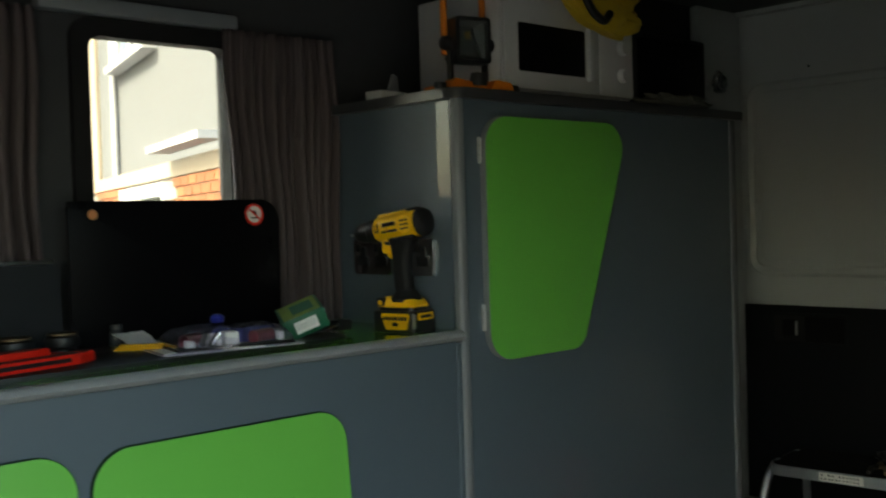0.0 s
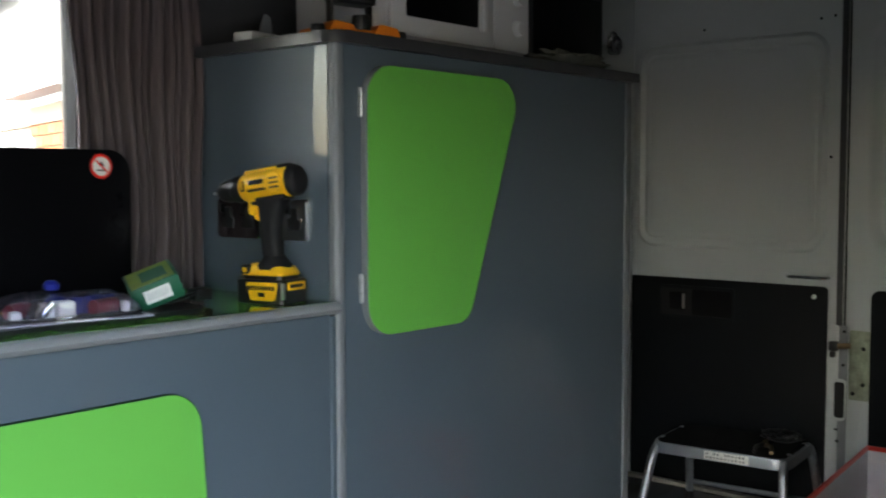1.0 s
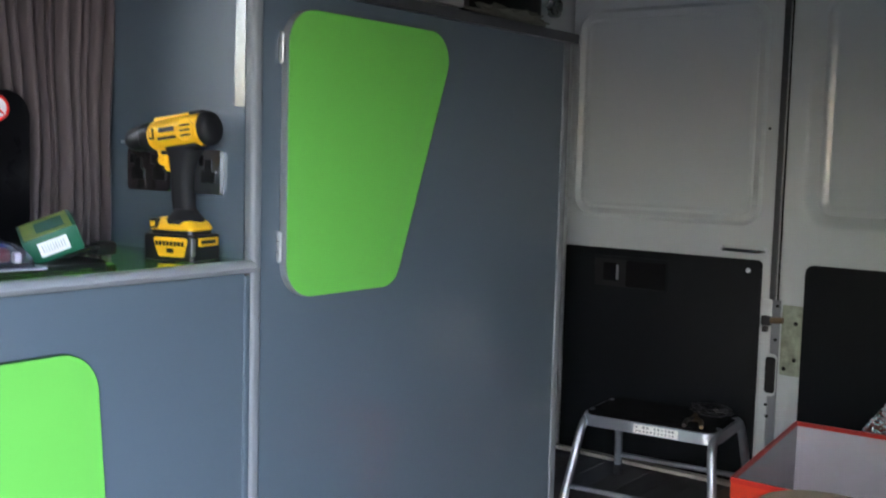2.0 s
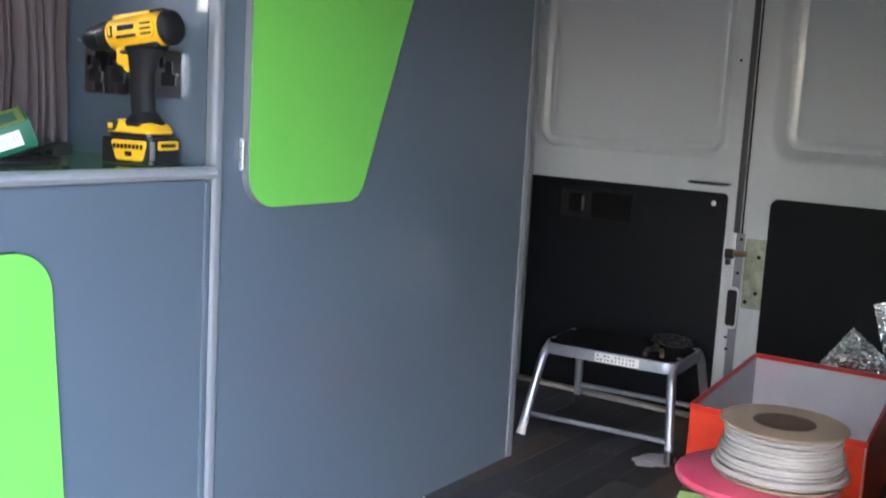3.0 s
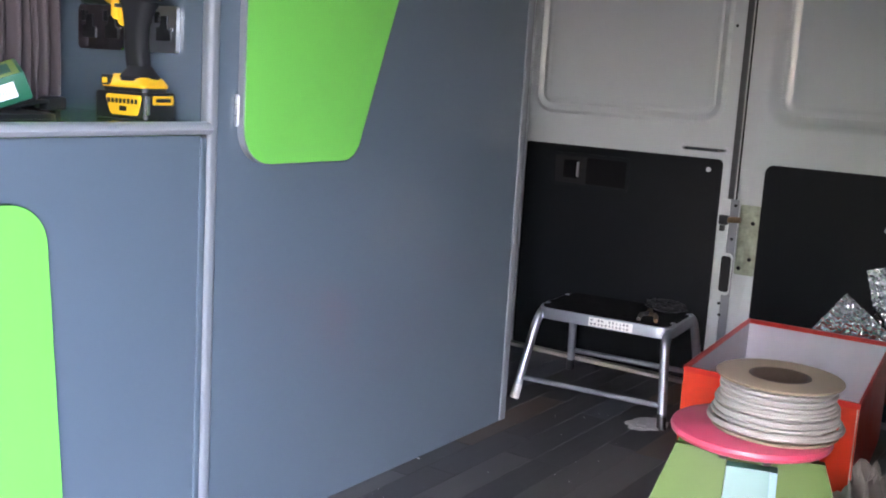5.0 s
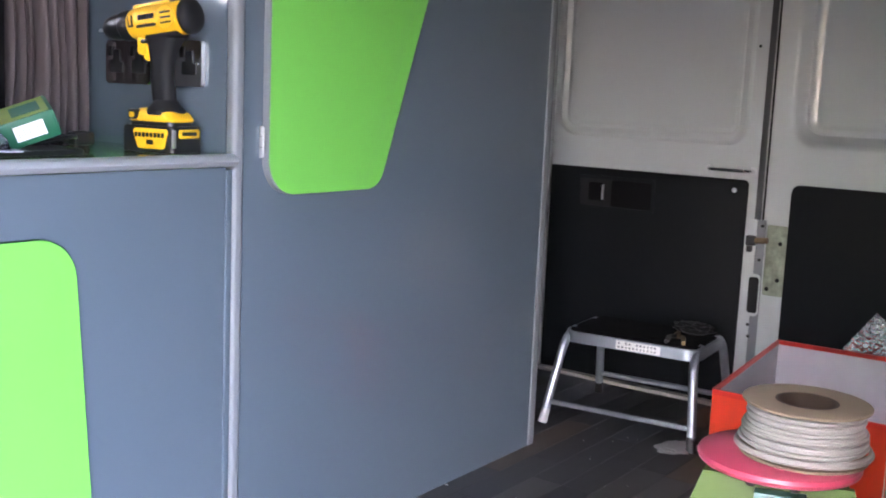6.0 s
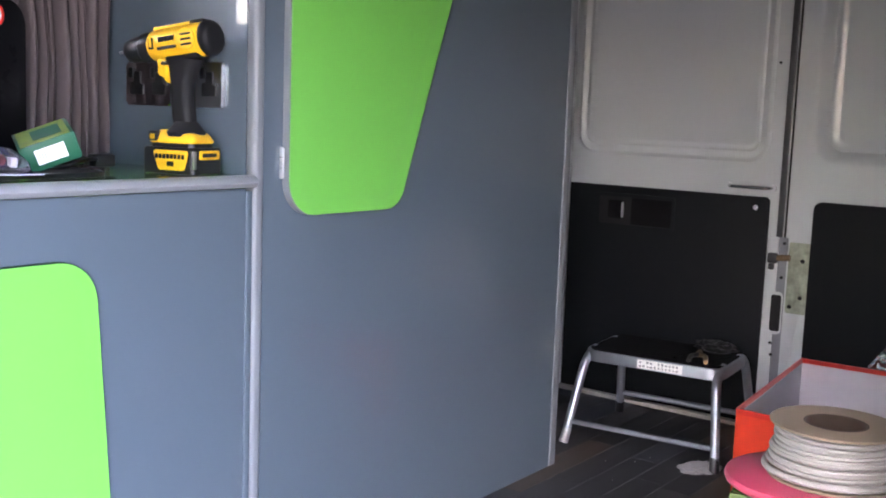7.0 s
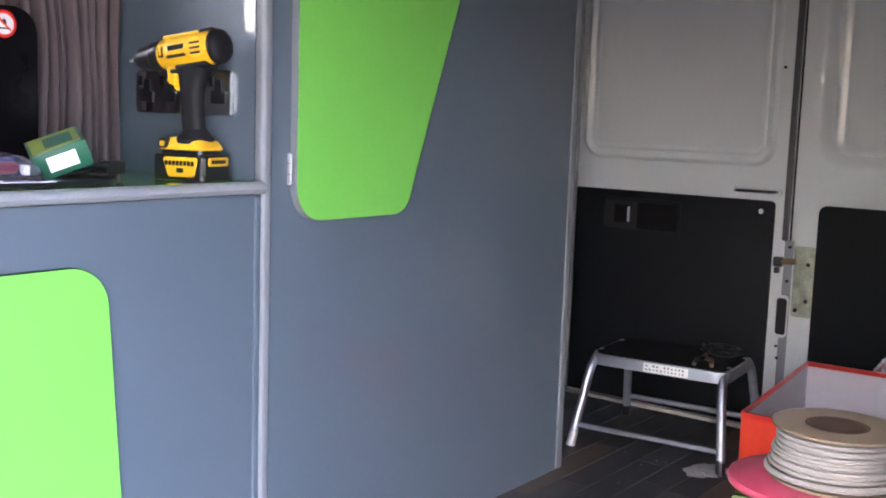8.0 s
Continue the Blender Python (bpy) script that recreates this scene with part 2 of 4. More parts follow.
def ring_plate(outer, inner, axis, d0, d1, bm=None):
    """A frame between two equal-length outlines, with thickness."""
    return loops([(outer, d0), (outer, d1), (inner, d1), (inner, d0), (outer, d0)], axis, close=False, bm=bm)


def crumple(w, h, nx, ny, amp, scale, seed, thick=0.002):
    """A crumpled sheet in x and z with thickness."""
    bm = bmesh.new()
    sides = []
    for off in (0, thick):
        g = []
        for j in range(ny + 1):
            row = []
            for i in range(nx + 1):
                x, z = (i / nx - 0.5) * w, j / ny * h
                p = Vector((x * scale + seed, z * scale, seed * 1.7))
                k = noise.noise_vector(p) * amp + noise.noise_vector(p * 2.7) * amp * 0.45
                row.append(bm.verts.new((x + k.x, k.y + off, z + k.z * 0.6)))
            g.append(row)
        sides.append(g)
    for g in sides:
        for j in range(ny):
            for i in range(nx):
                bm.faces.new((g[j][i], g[j][i + 1], g[j + 1][i + 1], g[j + 1][i]))
    a, b = sides
    rim = [(0, i) for i in range(nx)] + [(j, nx) for j in range(ny)] + [(ny, i) for i in range(nx, 0, -1)] + [(j, 0) for j in range(ny, 0, -1)]
    for (j0, i0), (j1, i1) in zip(rim, rim[1:] + rim[:1]):
        bm.faces.new((a[j0][i0], a[j1][i1], b[j1][i1], b[j0][i0]))
    return bm


def lump(rx, ry, rz, amp, scale, seed, sub=4):
    """An uneven soft heap that sits on z = 0."""
    bm = bmesh.new()
    bmesh.ops.create_icosphere(bm, subdivisions=sub, radius=1)
    for v in bm.verts:
        k = 1 + amp * noise.noise(v.co * scale + Vector((seed, 0, 0))) + amp * 0.5 * noise.noise(v.co * scale * 2.6 + Vector((0, seed, 0)))
        v.co = Vector((v.co.x * rx * k, v.co.y * ry * k, max(0.0, (v.co.z * 0.5 + 0.42) * 2 * rz * k * 0.55)))
    return bm


# ---------------------------------------------------------------- the van's shell
WALL_Y, WALL_R, DOOR_X, CEIL, FRONT_X = 0.50, -1.42, 2.041, 1.95, -2.7
TOP = 0.896            # worktop height
H = 1.446              # tall unit's carcass height

structure("ground", box(-60, 60, -60, 90, -0.75, -0.55), M_GROUND, "weathered grey tarmac drive outside the van", "ground")

WX0, WX1, WZ0, WZ1 = -0.690, -0.305, 1.03, 1.612     # the side window
wall = box(FRONT_X, WX0, WALL_Y, WALL_Y + 0.06, 0, CEIL)
box(WX1, DOOR_X + 0.0515, WALL_Y, WALL_Y + 0.06, 0, CEIL, bm=wall)
box(WX0, WX1, WALL_Y, WALL_Y + 0.06, 0, WZ0, bm=wall)
box(WX0, WX1, WALL_Y, WALL_Y + 0.06, WZ1, CEIL, bm=wall)
structure("wall_left", wall, M_LINING, "van side wall lined with charcoal carpet", "wall")
ro, ri = rrect(WX0 - 0.03, WX1 + 0.03, WZ0 - 0.03, WZ1 + 0.03, 0.05), rrect(WX0 + 0.012, WX1 - 0.012, WZ0 + 0.012, WZ1 - 0.012, 0.03)
win = structure("window_1", ring_plate(ro, ri, "y", WALL_Y + 0.03, WALL_Y - 0.018), M_RUBBER, "side window in a black rubber frame", "window")
pane = part("pane", slab(rrect(WX0 + 0.006, WX1 - 0.006, WZ0 + 0.006, WZ1 - 0.006, 0.03), "y", WALL_Y + 0.014, WALL_Y + 0.018), M_WINDOW, win)
pane.visible_shadow = False
structure("trim", box(-0.80, -0.30, WALL_Y - 0.045, WALL_Y - 0.001, 1.645, 1.68, 0.006), M_EDGE, "pale grey ledge above the side window", "trim")

OX0, OX1 = -2.66, -0.66                                # side door opening
wall = box(FRONT_X, OX0, WALL_R - 0.05, WALL_R, 0, CEIL)
box(OX1, DOOR_X + 0.0515, WALL_R - 0.05, WALL_R, 0, CEIL, bm=wall)
box(OX0, OX1, WALL_R - 0.05, WALL_R, 1.62, CEIL, bm=wall)
structure("wall_right", wall, M_CEILING, "dark grey fabric-lined van side wall with the side door open", "wall")
structure("wall_front", box(FRONT_X - 0.05, FRONT_X, WALL_R - 0.05, WALL_Y + 0.06, 0, CEIL), M_LINING, "bulkhead lined with charcoal carpet", "wall")
structure("ceiling", box(FRONT_X - 0.05, DOOR_X + 0.1, WALL_R - 0.05, WALL_Y + 0.06, CEIL, CEIL + 0.05), M_CEILING, "dark grey fabric van ceiling", "ceiling")
structure("wall_rear", box(DOOR_X + 0.052, DOOR_X + 0.1, WALL_R - 0.05, WALL_Y + 0.06, -0.06, CEIL - 0.001), M_VANPAINT, "pale grey outer skin of the rear doors", "wall")
structure("door_header", box(DOOR_X - 0.03, DOOR_X + 0.05, WALL_R + 0.001, WALL_Y - 0.001, 1.931, CEIL - 0.001), M_VANPAINT, "pale grey frame above the rear doors", "trim")
floor = structure("floor", box(FRONT_X, DOOR_X + 0.02, WALL_R, WALL_Y, -0.06, -0.004), M_SUBFLOOR, "dark grey wood-look plank floor", "floor")
structure("door_sill", box(DOOR_X - 0.045, DOOR_X - 0.012, WALL_R + 0.001, WALL_Y - 0.001, -0.003, 0.012, 0.003), M_SILL, "beige strip along the foot of the rear doors", "trim")


# ---------------------------------------------------------------- rear doors
def door_skin(y0, y1, pressing, deep):
    """Inner skin of a rear door in the y-z plane with a pressed panel; deep: list of (inset, depth)."""
    outer = rounded([(y0, 0.0), (y1, 0.0), (y1, 1.93), (y0, 1.93)], 0.004)
    rings = [(outer, DOOR_X + 0.05), (outer, DOOR_X + 0.004)]
    u0, u1, v0, v1, r = pressing
    rings.append((rounded([(y0 + 0.004, 0.004), (y1 - 0.004, 0.004), (y1 - 0.004, 1.926), (y0 + 0.004, 1.926)], 0.004), DOOR_X))
    for inset, depth in deep:
        rings.append((rrect(u0 + inset, u1 - inset, v0 + inset, v1 - inset, max(0.01, r - inset)), DOOR_X + depth))
    return loops(rings, "x")


def screw(y, z, parent, r=0.009):
    s = part("screw_cap", lathe([(0.0001, 0.004), (r * 0.45, 0.004), (r * 0.55, 0.0025), (r * 0.9, 0.002), (r, -0.002)], 18, m=Matrix.Translation((DOOR_X - 0.009, y, z)) @ pose(0, 0, 0, 0, -90, 0)), M_STEEL, parent)
    return s


d1 = structure("door_1", door_skin(-0.357, 0.495, (-0.292, 0.442, 0.901, 1.664, 0.075),
               [(0.0, 0.0), (0.006, -0.006), (0.013, -0.009), (0.020, -0.007), (0.028, 0.0), (0.036, 0.002), (0.041, -0.001), (0.046, -0.001), (0.053, 0.003), (0.060, 0.004)]),
               M_VANPAINT, "closed pale grey rear van door with a pressed panel", "van door")
part("lower_panel", slab(rrect(-0.306, 0.47, 0.004, 0.788, 0.018), "x", DOOR_X - 0.001, DOOR_X - 0.008, 0.002), M_PLYBLACK, d1, "black board panel")
screw(-0.259, 0.751, d1)
hb = bend([(DOOR_X, -0.160, 0.819), (DOOR_X - 0.03, -0.170, 0.819), (DOOR_X - 0.03, -0.302, 0.819), (DOOR_X, -0.312, 0.819)], 0.02)
grab = part("grab_handle", tube(hb, 0.006), M_CHROME, d1, "chrome grab handle")
for yy in (-0.158, -0.314):
    part("handle_base", rod((DOOR_X + 0.001, yy, 0.819), (DOOR_X - 0.008, yy, 0.819), 0.012, 0.010), M_STEEL, grab)
rec = part("recessed_catch", ring_plate(rrect(0.030, 0.342, 0.637, 0.760, 0.014), rrect(0.042, 0.330, 0.649, 0.748, 0.010), "x", DOOR_X - 0.0085, DOOR_X - 0.0125), M_PLYBLACK, d1, "black plastic door catch")
part("catch_cover", slab(rrect(0.0425, 0.200, 0.650, 0.747, 0.008), "x", DOOR_X - 0.0097, DOOR_X - 0.0112, 0.0005), M_MAT, rec)
part("catch_well", slab(rrect(0.042, 0.330, 0.649, 0.748, 0.008), "x", DOOR_X - 0.0085, DOOR_X - 0.0095), M_RUBBER, rec)
part("catch_lever", box(DOOR_X - 0.020, DOOR_X - 0.0097, 0.236, 0.290, 0.668, 0.734, 0.004), M_MAT, rec)
part("lever_edge", box(DOOR_X - 0.0215, DOOR_X - 0.012, 0.229, 0.2355, 0.674, 0.729, 0.0015), M_STEEL, rec)
# Dark colour on this strip paints the shade of the channel along the door edge.
part("edge_flange", box(DOOR_X - 0.007, DOOR_X + 0.001, -0.3565, -0.336, 0.02, 1.92, 0.002), M_TOPTRIM, d1)
part("lock_housing", box(DOOR_X - 0.013, DOOR_X - 0.0072, -0.349, -0.316, 0.06, 0.66, 0.005), M_VANPAINT, d1)
part("lock_slot", slab(rrect(-0.374, -0.338, 0.342, 0.466, 0.010), "x", DOOR_X - 0.012, DOOR_X - 0.0145), M_RUBBER, d1)
part("slot_rim", ring_plate(rrect(-0.3765, -0.330, 0.332, 0.476, 0.014), rrect(-0.374, -0.338, 0.342, 0.466, 0.010), "x", DOOR_X - 0.012, DOOR_X - 0.018), M_VANPAINT, d1)
bolt = part("lock_bolt", box(DOOR_X - 0.034, DOOR_X - 0.012, -0.352, -0.320, 0.572, 0.606, 0.005), M_BLKPLASTIC, d1, "dark lock bolt")
part("bolt_pin", rod((DOOR_X - 0.022, -0.342, 0.590), (DOOR_X - 0.018, -0.392, 0.594), 0.0105), M_TAN, bolt)
part("bolt_catch", box(DOOR_X - 0.032, DOOR_X - 0.0135, -0.342, -0.324, 0.550, 0.5715, 0.004), M_BLKPLASTIC, bolt)
part("edge_flange", box(DOOR_X - 0.009, DOOR_X - 0.0072, -0.379, -0.3495, 0.04, 0.66, 0.0008), M_EDGE, d1)
for yy, zz, dd in ((-0.305, 1.233, 0.0012), (-0.310, 1.71, 0.0012), (-0.262, 1.705, 0.0012), (0.17, 1.705, 0.0012), (-0.368, 0.640, 0.0145), (-0.366, 0.525, 0.0145), (-0.345, 0.30, 0.0145), (-0.350, 0.26, 0.0145)):
    part("drain_hole", rod((DOOR_X + 0.001, yy, zz), (DOOR_X - dd, yy, zz), 0.005, seg=12), M_RUBBER, d1)
structure("door_seal", box(DOOR_X + 0.006, DOOR_X + 0.04, -0.3653, -0.3573, 0.0, 1.93, 0.003), M_RUBBER, "black rubber seal between the rear doors", "seal")

d2 = structure("door_2", door_skin(-1.414, -0.3655, (-1.30, -0.424, 0.905, 1.70, 0.10),
               [(0.0, -0.004), (0.008, -0.003), (0.020, 0.006), (0.034, 0.020), (0.046, 0.024), (0.054, 0.020), (0.061, 0.0185), (0.068, 0.0205), (0.076, 0.024), (0.084, 0.025)]),
               M_VANPAINT, "closed pale grey rear van door with a deep pressed panel", "van door")
part("lower_panel", slab(rrect(-1.34, -0.452, 0.004, 0.786, 0.028), "x", DOOR_X - 0.001, DOOR_X - 0.008, 0.002), M_PLYBLACK, d2, "black board panel")
screw(-0.853, 0.618, d2)
lp = part("latch_plate", slab(rrect(-0.4515, -0.3835, 0.408, 0.646, 0.006), "x", DOOR_X - 0.001, DOOR_X - 0.0065, 0.001), M_GALV, d2, "weathered galvanised latch plate")
for yy, zz in ((-0.431, 0.586), (-0.431, 0.463), (-0.398, 0.43)):
    part("plate_hole", rod((DOOR_X - 0.006, yy, zz), (DOOR_X - 0.0085, yy, zz), 0.007, seg=14), M_RUBBER, lp)
for yy, zz in ((-0.408, 1.104), (-0.415, 0.861), (-0.40, 1.72)):
    part("drain_hole", rod((DOOR_X + 0.001, yy, zz), (DOOR_X - 0.0012, yy, zz), 0.004, seg=12), M_RUBBER, d2)

# corner post between the tall unit and the rear doors
post = structure("pillar", box(1.74, DOOR_X - 0.002, 0.455, WALL_Y - 0.001, 0.0, CEIL - 0.001, 0.012), M_VANPAINT, "pale grey painted rear corner pillar of the van", "pillar")


# ---------------------------------------------------------------- tall unit
tall = thing("tall_cupboard", pose(0.62, 0.22, 0), "tall slate-grey cupboard with a tapered lime green door", "cupboard")
tm = Matrix.Translation((-0.62, -0.22, 0))


def tpart(name, bm, material, parent=None, label=""):
    bmesh.ops.transform(bm, matrix=tm, verts=bm.verts)
    return part(name, bm, material, parent or tall, label)


tpart("front_panel", box(0.0242, 1.1895, 0.0, 0.018, 0, H), M_LAMINATE)
tpart("side_panel", box(0.0, 0.018, 0.0242, WALL_Y - 0.001, 0, H), M_LAMINATE)
tpart("end_panel", box(1.202, 1.22, 0.02, WALL_Y - 0.001, 0, H), M_LAMINATE)
tpart("corner_post", slab(rrect(-0.004, 0.024, -0.006, 0.024, 0.011), "z", 0, H), M_EDGE, label="light grey rounded corner post")
tpart("edge_strip", box(1.1897, 1.2225, -0.004, 0.0195, 0, H, 0.004), M_EDGE, label="light grey edge strip")
tpart("top", slab(rounded([(-0.022, -0.022), (1.244, -0.022), (1.244, WALL_Y - 0.001), (-0.022, WALL_Y - 0.001)], [0.045, 0.01, 0.002, 0.002]), "z", H, H + 0.026, 0.008, 3), M_TOPTRIM, label="dark grey top with rounded edge")
DOOR = [(0.0745, 1.409), (0.0745, 0.811), (0.428, 0.811), (0.645, 1.409)]
tdoor = tpart("door", slab(rounded(DOOR, [0.075, 0.075, 0.06, 0.07], 10), "y", -0.002, -0.019, 0.002), M_EDGE, label="lime green tapered door with grey edging")
GD = [(0.078, 1.408), (0.078, 0.812), (0.4272, 0.812), (0.6438, 1.408)]
tpart("door_face", slab(rounded(GD, [0.074, 0.074, 0.059, 0.069], 10), "y", -0.0188, -0.0205), M_GREEN, tdoor)
for z0 in (0.888, 1.293):
    hg = tpart("hinge", box(0.0668, 0.0725, -0.008, -0.0005, z0, z0 + 0.064, 0.0015), M_STEEL, label="bright steel hinge")
    for zs in (0.021, 0.043):
        tpart("hinge_seam", box(0.0665, 0.0728, -0.0084, -0.0006, z0 + zs, z0 + zs + 0.0012), M_RUBBER, hg)
    tpart("knuckle", rod((0.0697, -0.009, z0 + 0.003), (0.0697, -0.009, z0 + 0.061), 0.0026, seg=12), M_STEEL, hg)


def double_socket(y0, plate):
    s = thing("double_socket", pose(-0.0005, y0 + 0.073, 1.069), "polished chrome double wall socket with black inserts", "socket", "sockets above the worktop")
    part("plate", slab(rrect(-0.073, 0.073, -0.045, 0.045, 0.006), "x", 0, -0.009, 0.004, 3), plate, s)
    for c in (-0.036, 0.036):
        part("insert", slab(rounded([(c - 0.012, 0.0), (c - 0.012, 0.026), (c + 0.008, 0.026), (c + 0.008, 0.004), (c + 0.020, 0.004), (c + 0.020, -0.022), (c - 0.022, -0.022), (c - 0.022, 0.0)], 0.002, 2), "x", -0.0085, -0.0115, 0.001), M_BLKPLASTIC, s)
        part("switch", box(-0.0135, -0.0085, c + 0.011, c + 0.024, 0.012, 0.034, 0.002), M_BLKPLASTIC, s)
    for c in (-0.06, 0.06):
        part("screw", rod((-0.008, c, 0.0), (-0.0105, c, 0.0), 0.004, seg=12), M_CHROME, s)
    return s


double_socket(0.086, M_STEEL)
double_socket(0.244, M_CHROME)

# ---------------------------------------------------------------- kitchen unit
kit = thing("kitchen_unit", pose(-1.1, 0.2, 0), "slate-grey base unit with lime green doors", "cabinet")
km = Matrix.Translation((1.1, -0.2, 0))


def kpart(name, bm, material, parent=None, label=""):
    bmesh.ops.transform(bm, matrix=km, verts=bm.verts)
    return part(name, bm, material, parent or kit, label)


kpart("front_panel", box(-2.2, -0.0205, 0.0, 0.018, 0, TOP - 0.0243), M_LAMINATE)
kpart("end_stile", box(-0.020, -0.0045, -0.003, 0.018, 0, TOP - 0.029, 0.003), M_LAMINATE)
kpart("back_panel", box(-2.2, -0.001, WALL_Y - 0.012, WALL_Y - 0.002, 0, TOP - 0.0247), M_LAMINATE)
kpart("side_panel", box(-2.218, -2.2002, 0.0, WALL_Y - 0.002, 0, TOP - 0.0247), M_LAMINATE)
for corners in ([(-0.931, 0.766), (-0.941, 0.10), (-0.326, 0.10), (-0.369, 0.766)], [(-1.55, 0.774), (-1.56, 0.10), (-0.974, 0.10), (-0.957, 0.774)]):
    g = [(x + (0.0012 if i < 2 else -0.0012), z + (-0.0012 if i in (0, 3) else 0.0012)) for i, (x, z) in enumerate(corners)]
    kd = kpart("door", slab(rounded(corners, 0.075, 10), "y", -0.001, -0.012, 0.001), M_GREENSHADE, label="lime green door with rounded corners")
    kpart("door_face", slab(rounded(g, 0.074, 10), "y", -0.0118, -0.0135), M_GREEN, kd)

wt = thing("worktop", pose(-1.1, 0.2, TOP), "glossy green worktop with a grey rounded front edge", "worktop")
part("surface", box(-1.13, 1.0995, -0.196, 0.299, -0.024, 0, 0), M_WORKTOP, wt)
prof = [(-0.197, -0.0235), (-0.214, -0.022), (-0.2205, -0.012), (-0.215, -0.003), (-0.204, 0.0015), (-0.197, 0.0015)]
bm = bmesh.new()
va = [bm.verts.new((-1.13, y, z)) for y, z in prof]
vb = [bm.verts.new((1.0955, y, z)) for y, z in prof]
for i in range(len(prof)):
    j = (i + 1) % len(prof)
    bm.faces.new((va[i], va[j], vb[j], vb[i]))
bm.faces.new(va), bm.faces.new(vb)
part("front_edge", bm, M_TOPEDGE, wt, "grey rounded front edge", angle=60)


# ---------------------------------------------------------------- curtains
def curtain(x0, x1, z0, z1, folds, seed, label, gather=0.0):
    nx, nz = folds * 10, 30
    bm = bmesh.new()
    rng = random.Random(seed)
    ph = [rng.uniform(-1.5, 1.5) for _ in range(folds + 2)]
    am = [rng.uniform(0.45, 1.6) for _ in range(folds + 2)]
    g = []
    for j in range(nz + 1):
        v = j / nz
        row = []
        for i in range(nx + 1):
            u = i / nx
            k = min(int(u * folds), folds)
            f = u * folds - k
            amp = 0.019 * (am[k] * (1 - f) + am[k + 1] * f) * (0.55 + 0.45 * math.sin(math.pi * min(1, v * 0.8 + 0.35)))
            p = ph[k] * (1 - f) + ph[k + 1] * f
            x = x0 + (x1 - x0) * u
            sway = gather * (1 - v) ** 2 * (u - 0.5)
            x += 0.006 * math.sin(9 * v + 5 * u + seed) - sway + 0.004 * math.sin(2 * math.pi * folds * u + p)
            row.append(bm.verts.new((x, amp * math.sin(2 * math.pi * folds * u + p + 0.5 * math.sin(4 * v + seed)), z0 + (z1 - z0) * v)))
        g.append(row)
    for j in range(nz):
        for i in range(nx):
            bm.faces.new((g[j][i], g[j][i + 1], g[j + 1][i + 1], g[j + 1][i]))
    bmesh.ops.translate(bm, verts=bm.verts, vec=(-(x0 + x1) / 2, 0, -z0))
    me = finish(bm, "curtain", M_CURTAIN, 80)
    ob = new("curtain", me)
    ob.location = ((x0 + x1) / 2, 0.452, z0)
    sol = ob.modifiers.new("thickness", "SOLIDIFY")
    sol.thickness = 0.002
    return tagged(ob, label, "curtain", "curtains of the side window")


curtain(-0.345, -0.004, TOP + 0.004, 1.643, 12, 3, "mauve-grey pleated curtain hanging beside the tall cupboard", 0.03)
curtain(-1.17, -0.815, TOP + 0.004, 1.643, 11, 8, "mauve-grey pleated curtain hanging beside the side window")

# ---------------------------------------------------------------- on the worktop
hob = thing("hob", pose(-0.5, 0.26, TOP), "black glass hob with its lid raised against the window", "hob")
part("hob_plate", slab(rounded([(-0.62, -0.194), (0.235, -0.182), (0.26, 0.17), (-0.62, 0.17)], [0.02, 0.05, 0.03, 0.02]), "z", 0.0002, 0.009, 0.003), M_BLKPLASTIC, hob, "black hob plate")
lid = part("lid", slab(rounded([(-0.280, 0.010), (0.258, 0.010), (0.260, 0.327), (-0.280, 0.327)], [0.004, 0.004, 0.05, 0.006]), "y", 0.143, 0.136, 0.002), M_BLKGLASS, hob, "black glass lid")
part("sticker_ring", lathe([(0.0001, 0.0), (0.0265, 0.0), (0.0265, 0.0006), (0.0001, 0.0007)], 36, m=pose(0.188, 0.1355, 0.291, 90, 0, 0)), M_RED, lid, "round red warning sticker")
part("sticker_face", lathe([(0.0001, 0.0), (0.0205, 0.0), (0.0205, 0.0006), (0.0001, 0.0007)], 36, m=pose(0.188, 0.1345, 0.291, 90, 0, 0)), M_WHITE, lid)
part("sticker_bar", box(-0.0185, 0.0185, -0.0005, 0.0005, -0.0018, 0.0018), M_RED, lid).matrix_basis = pose(0.188, 0.133, 0.291, 0, 42, 0)
part("sticker_mark", box(-0.011, 0.011, -0.0005, 0.0005, -0.006, -0.003), M_SMOKE, lid).matrix_basis = pose(0.188, 0.1334, 0.287, 0, 0, 0)
part("sticker_mark", box(-0.004, 0.004, -0.0005, 0.0005, -0.003, 0.007), M_SMOKE, lid).matrix_basis = pose(0.189, 0.1334, 0.293, 0, -30, 0)
part("bumper", lathe([(0.0001, 0.004), (0.008, 0.0035), (0.0115, 0.0)], 24, m=pose(-0.224, 0.135, 0.297, 90, 0, 0)), M_BUMPER, lid, "round orange bumper")
for hx in (-0.15, 0.2):
    part("lid_hinge", rod((hx - 0.02, 0.137, 0.012), (hx + 0.02, 0.137, 0.012), 0.007, seg=14), M_STEEL, hob)
for bx, by, br in ((-0.325, 0.082, 0.036), (-0.43, 0.07, 0.04)):
    bn = part("burner", lathe([(0.0001, 0.048), (br * 0.8, 0.048), (br * 0.95, 0.044), (br, 0.036), (br * 0.95, 0.026), (br * 0.75, 0.02), (br * 0.75, 0.008)], 28, m=pose(bx, by, 0)), M_BLKPLASTIC, hob)
    part("burner_ring", lathe([(br * 0.85, 0.053), (br * 0.85, 0.0485), (br * 0.6, 0.0485), (br * 0.6, 0.053)], 28, m=pose(bx, by, 0)), M_TAN, bn)

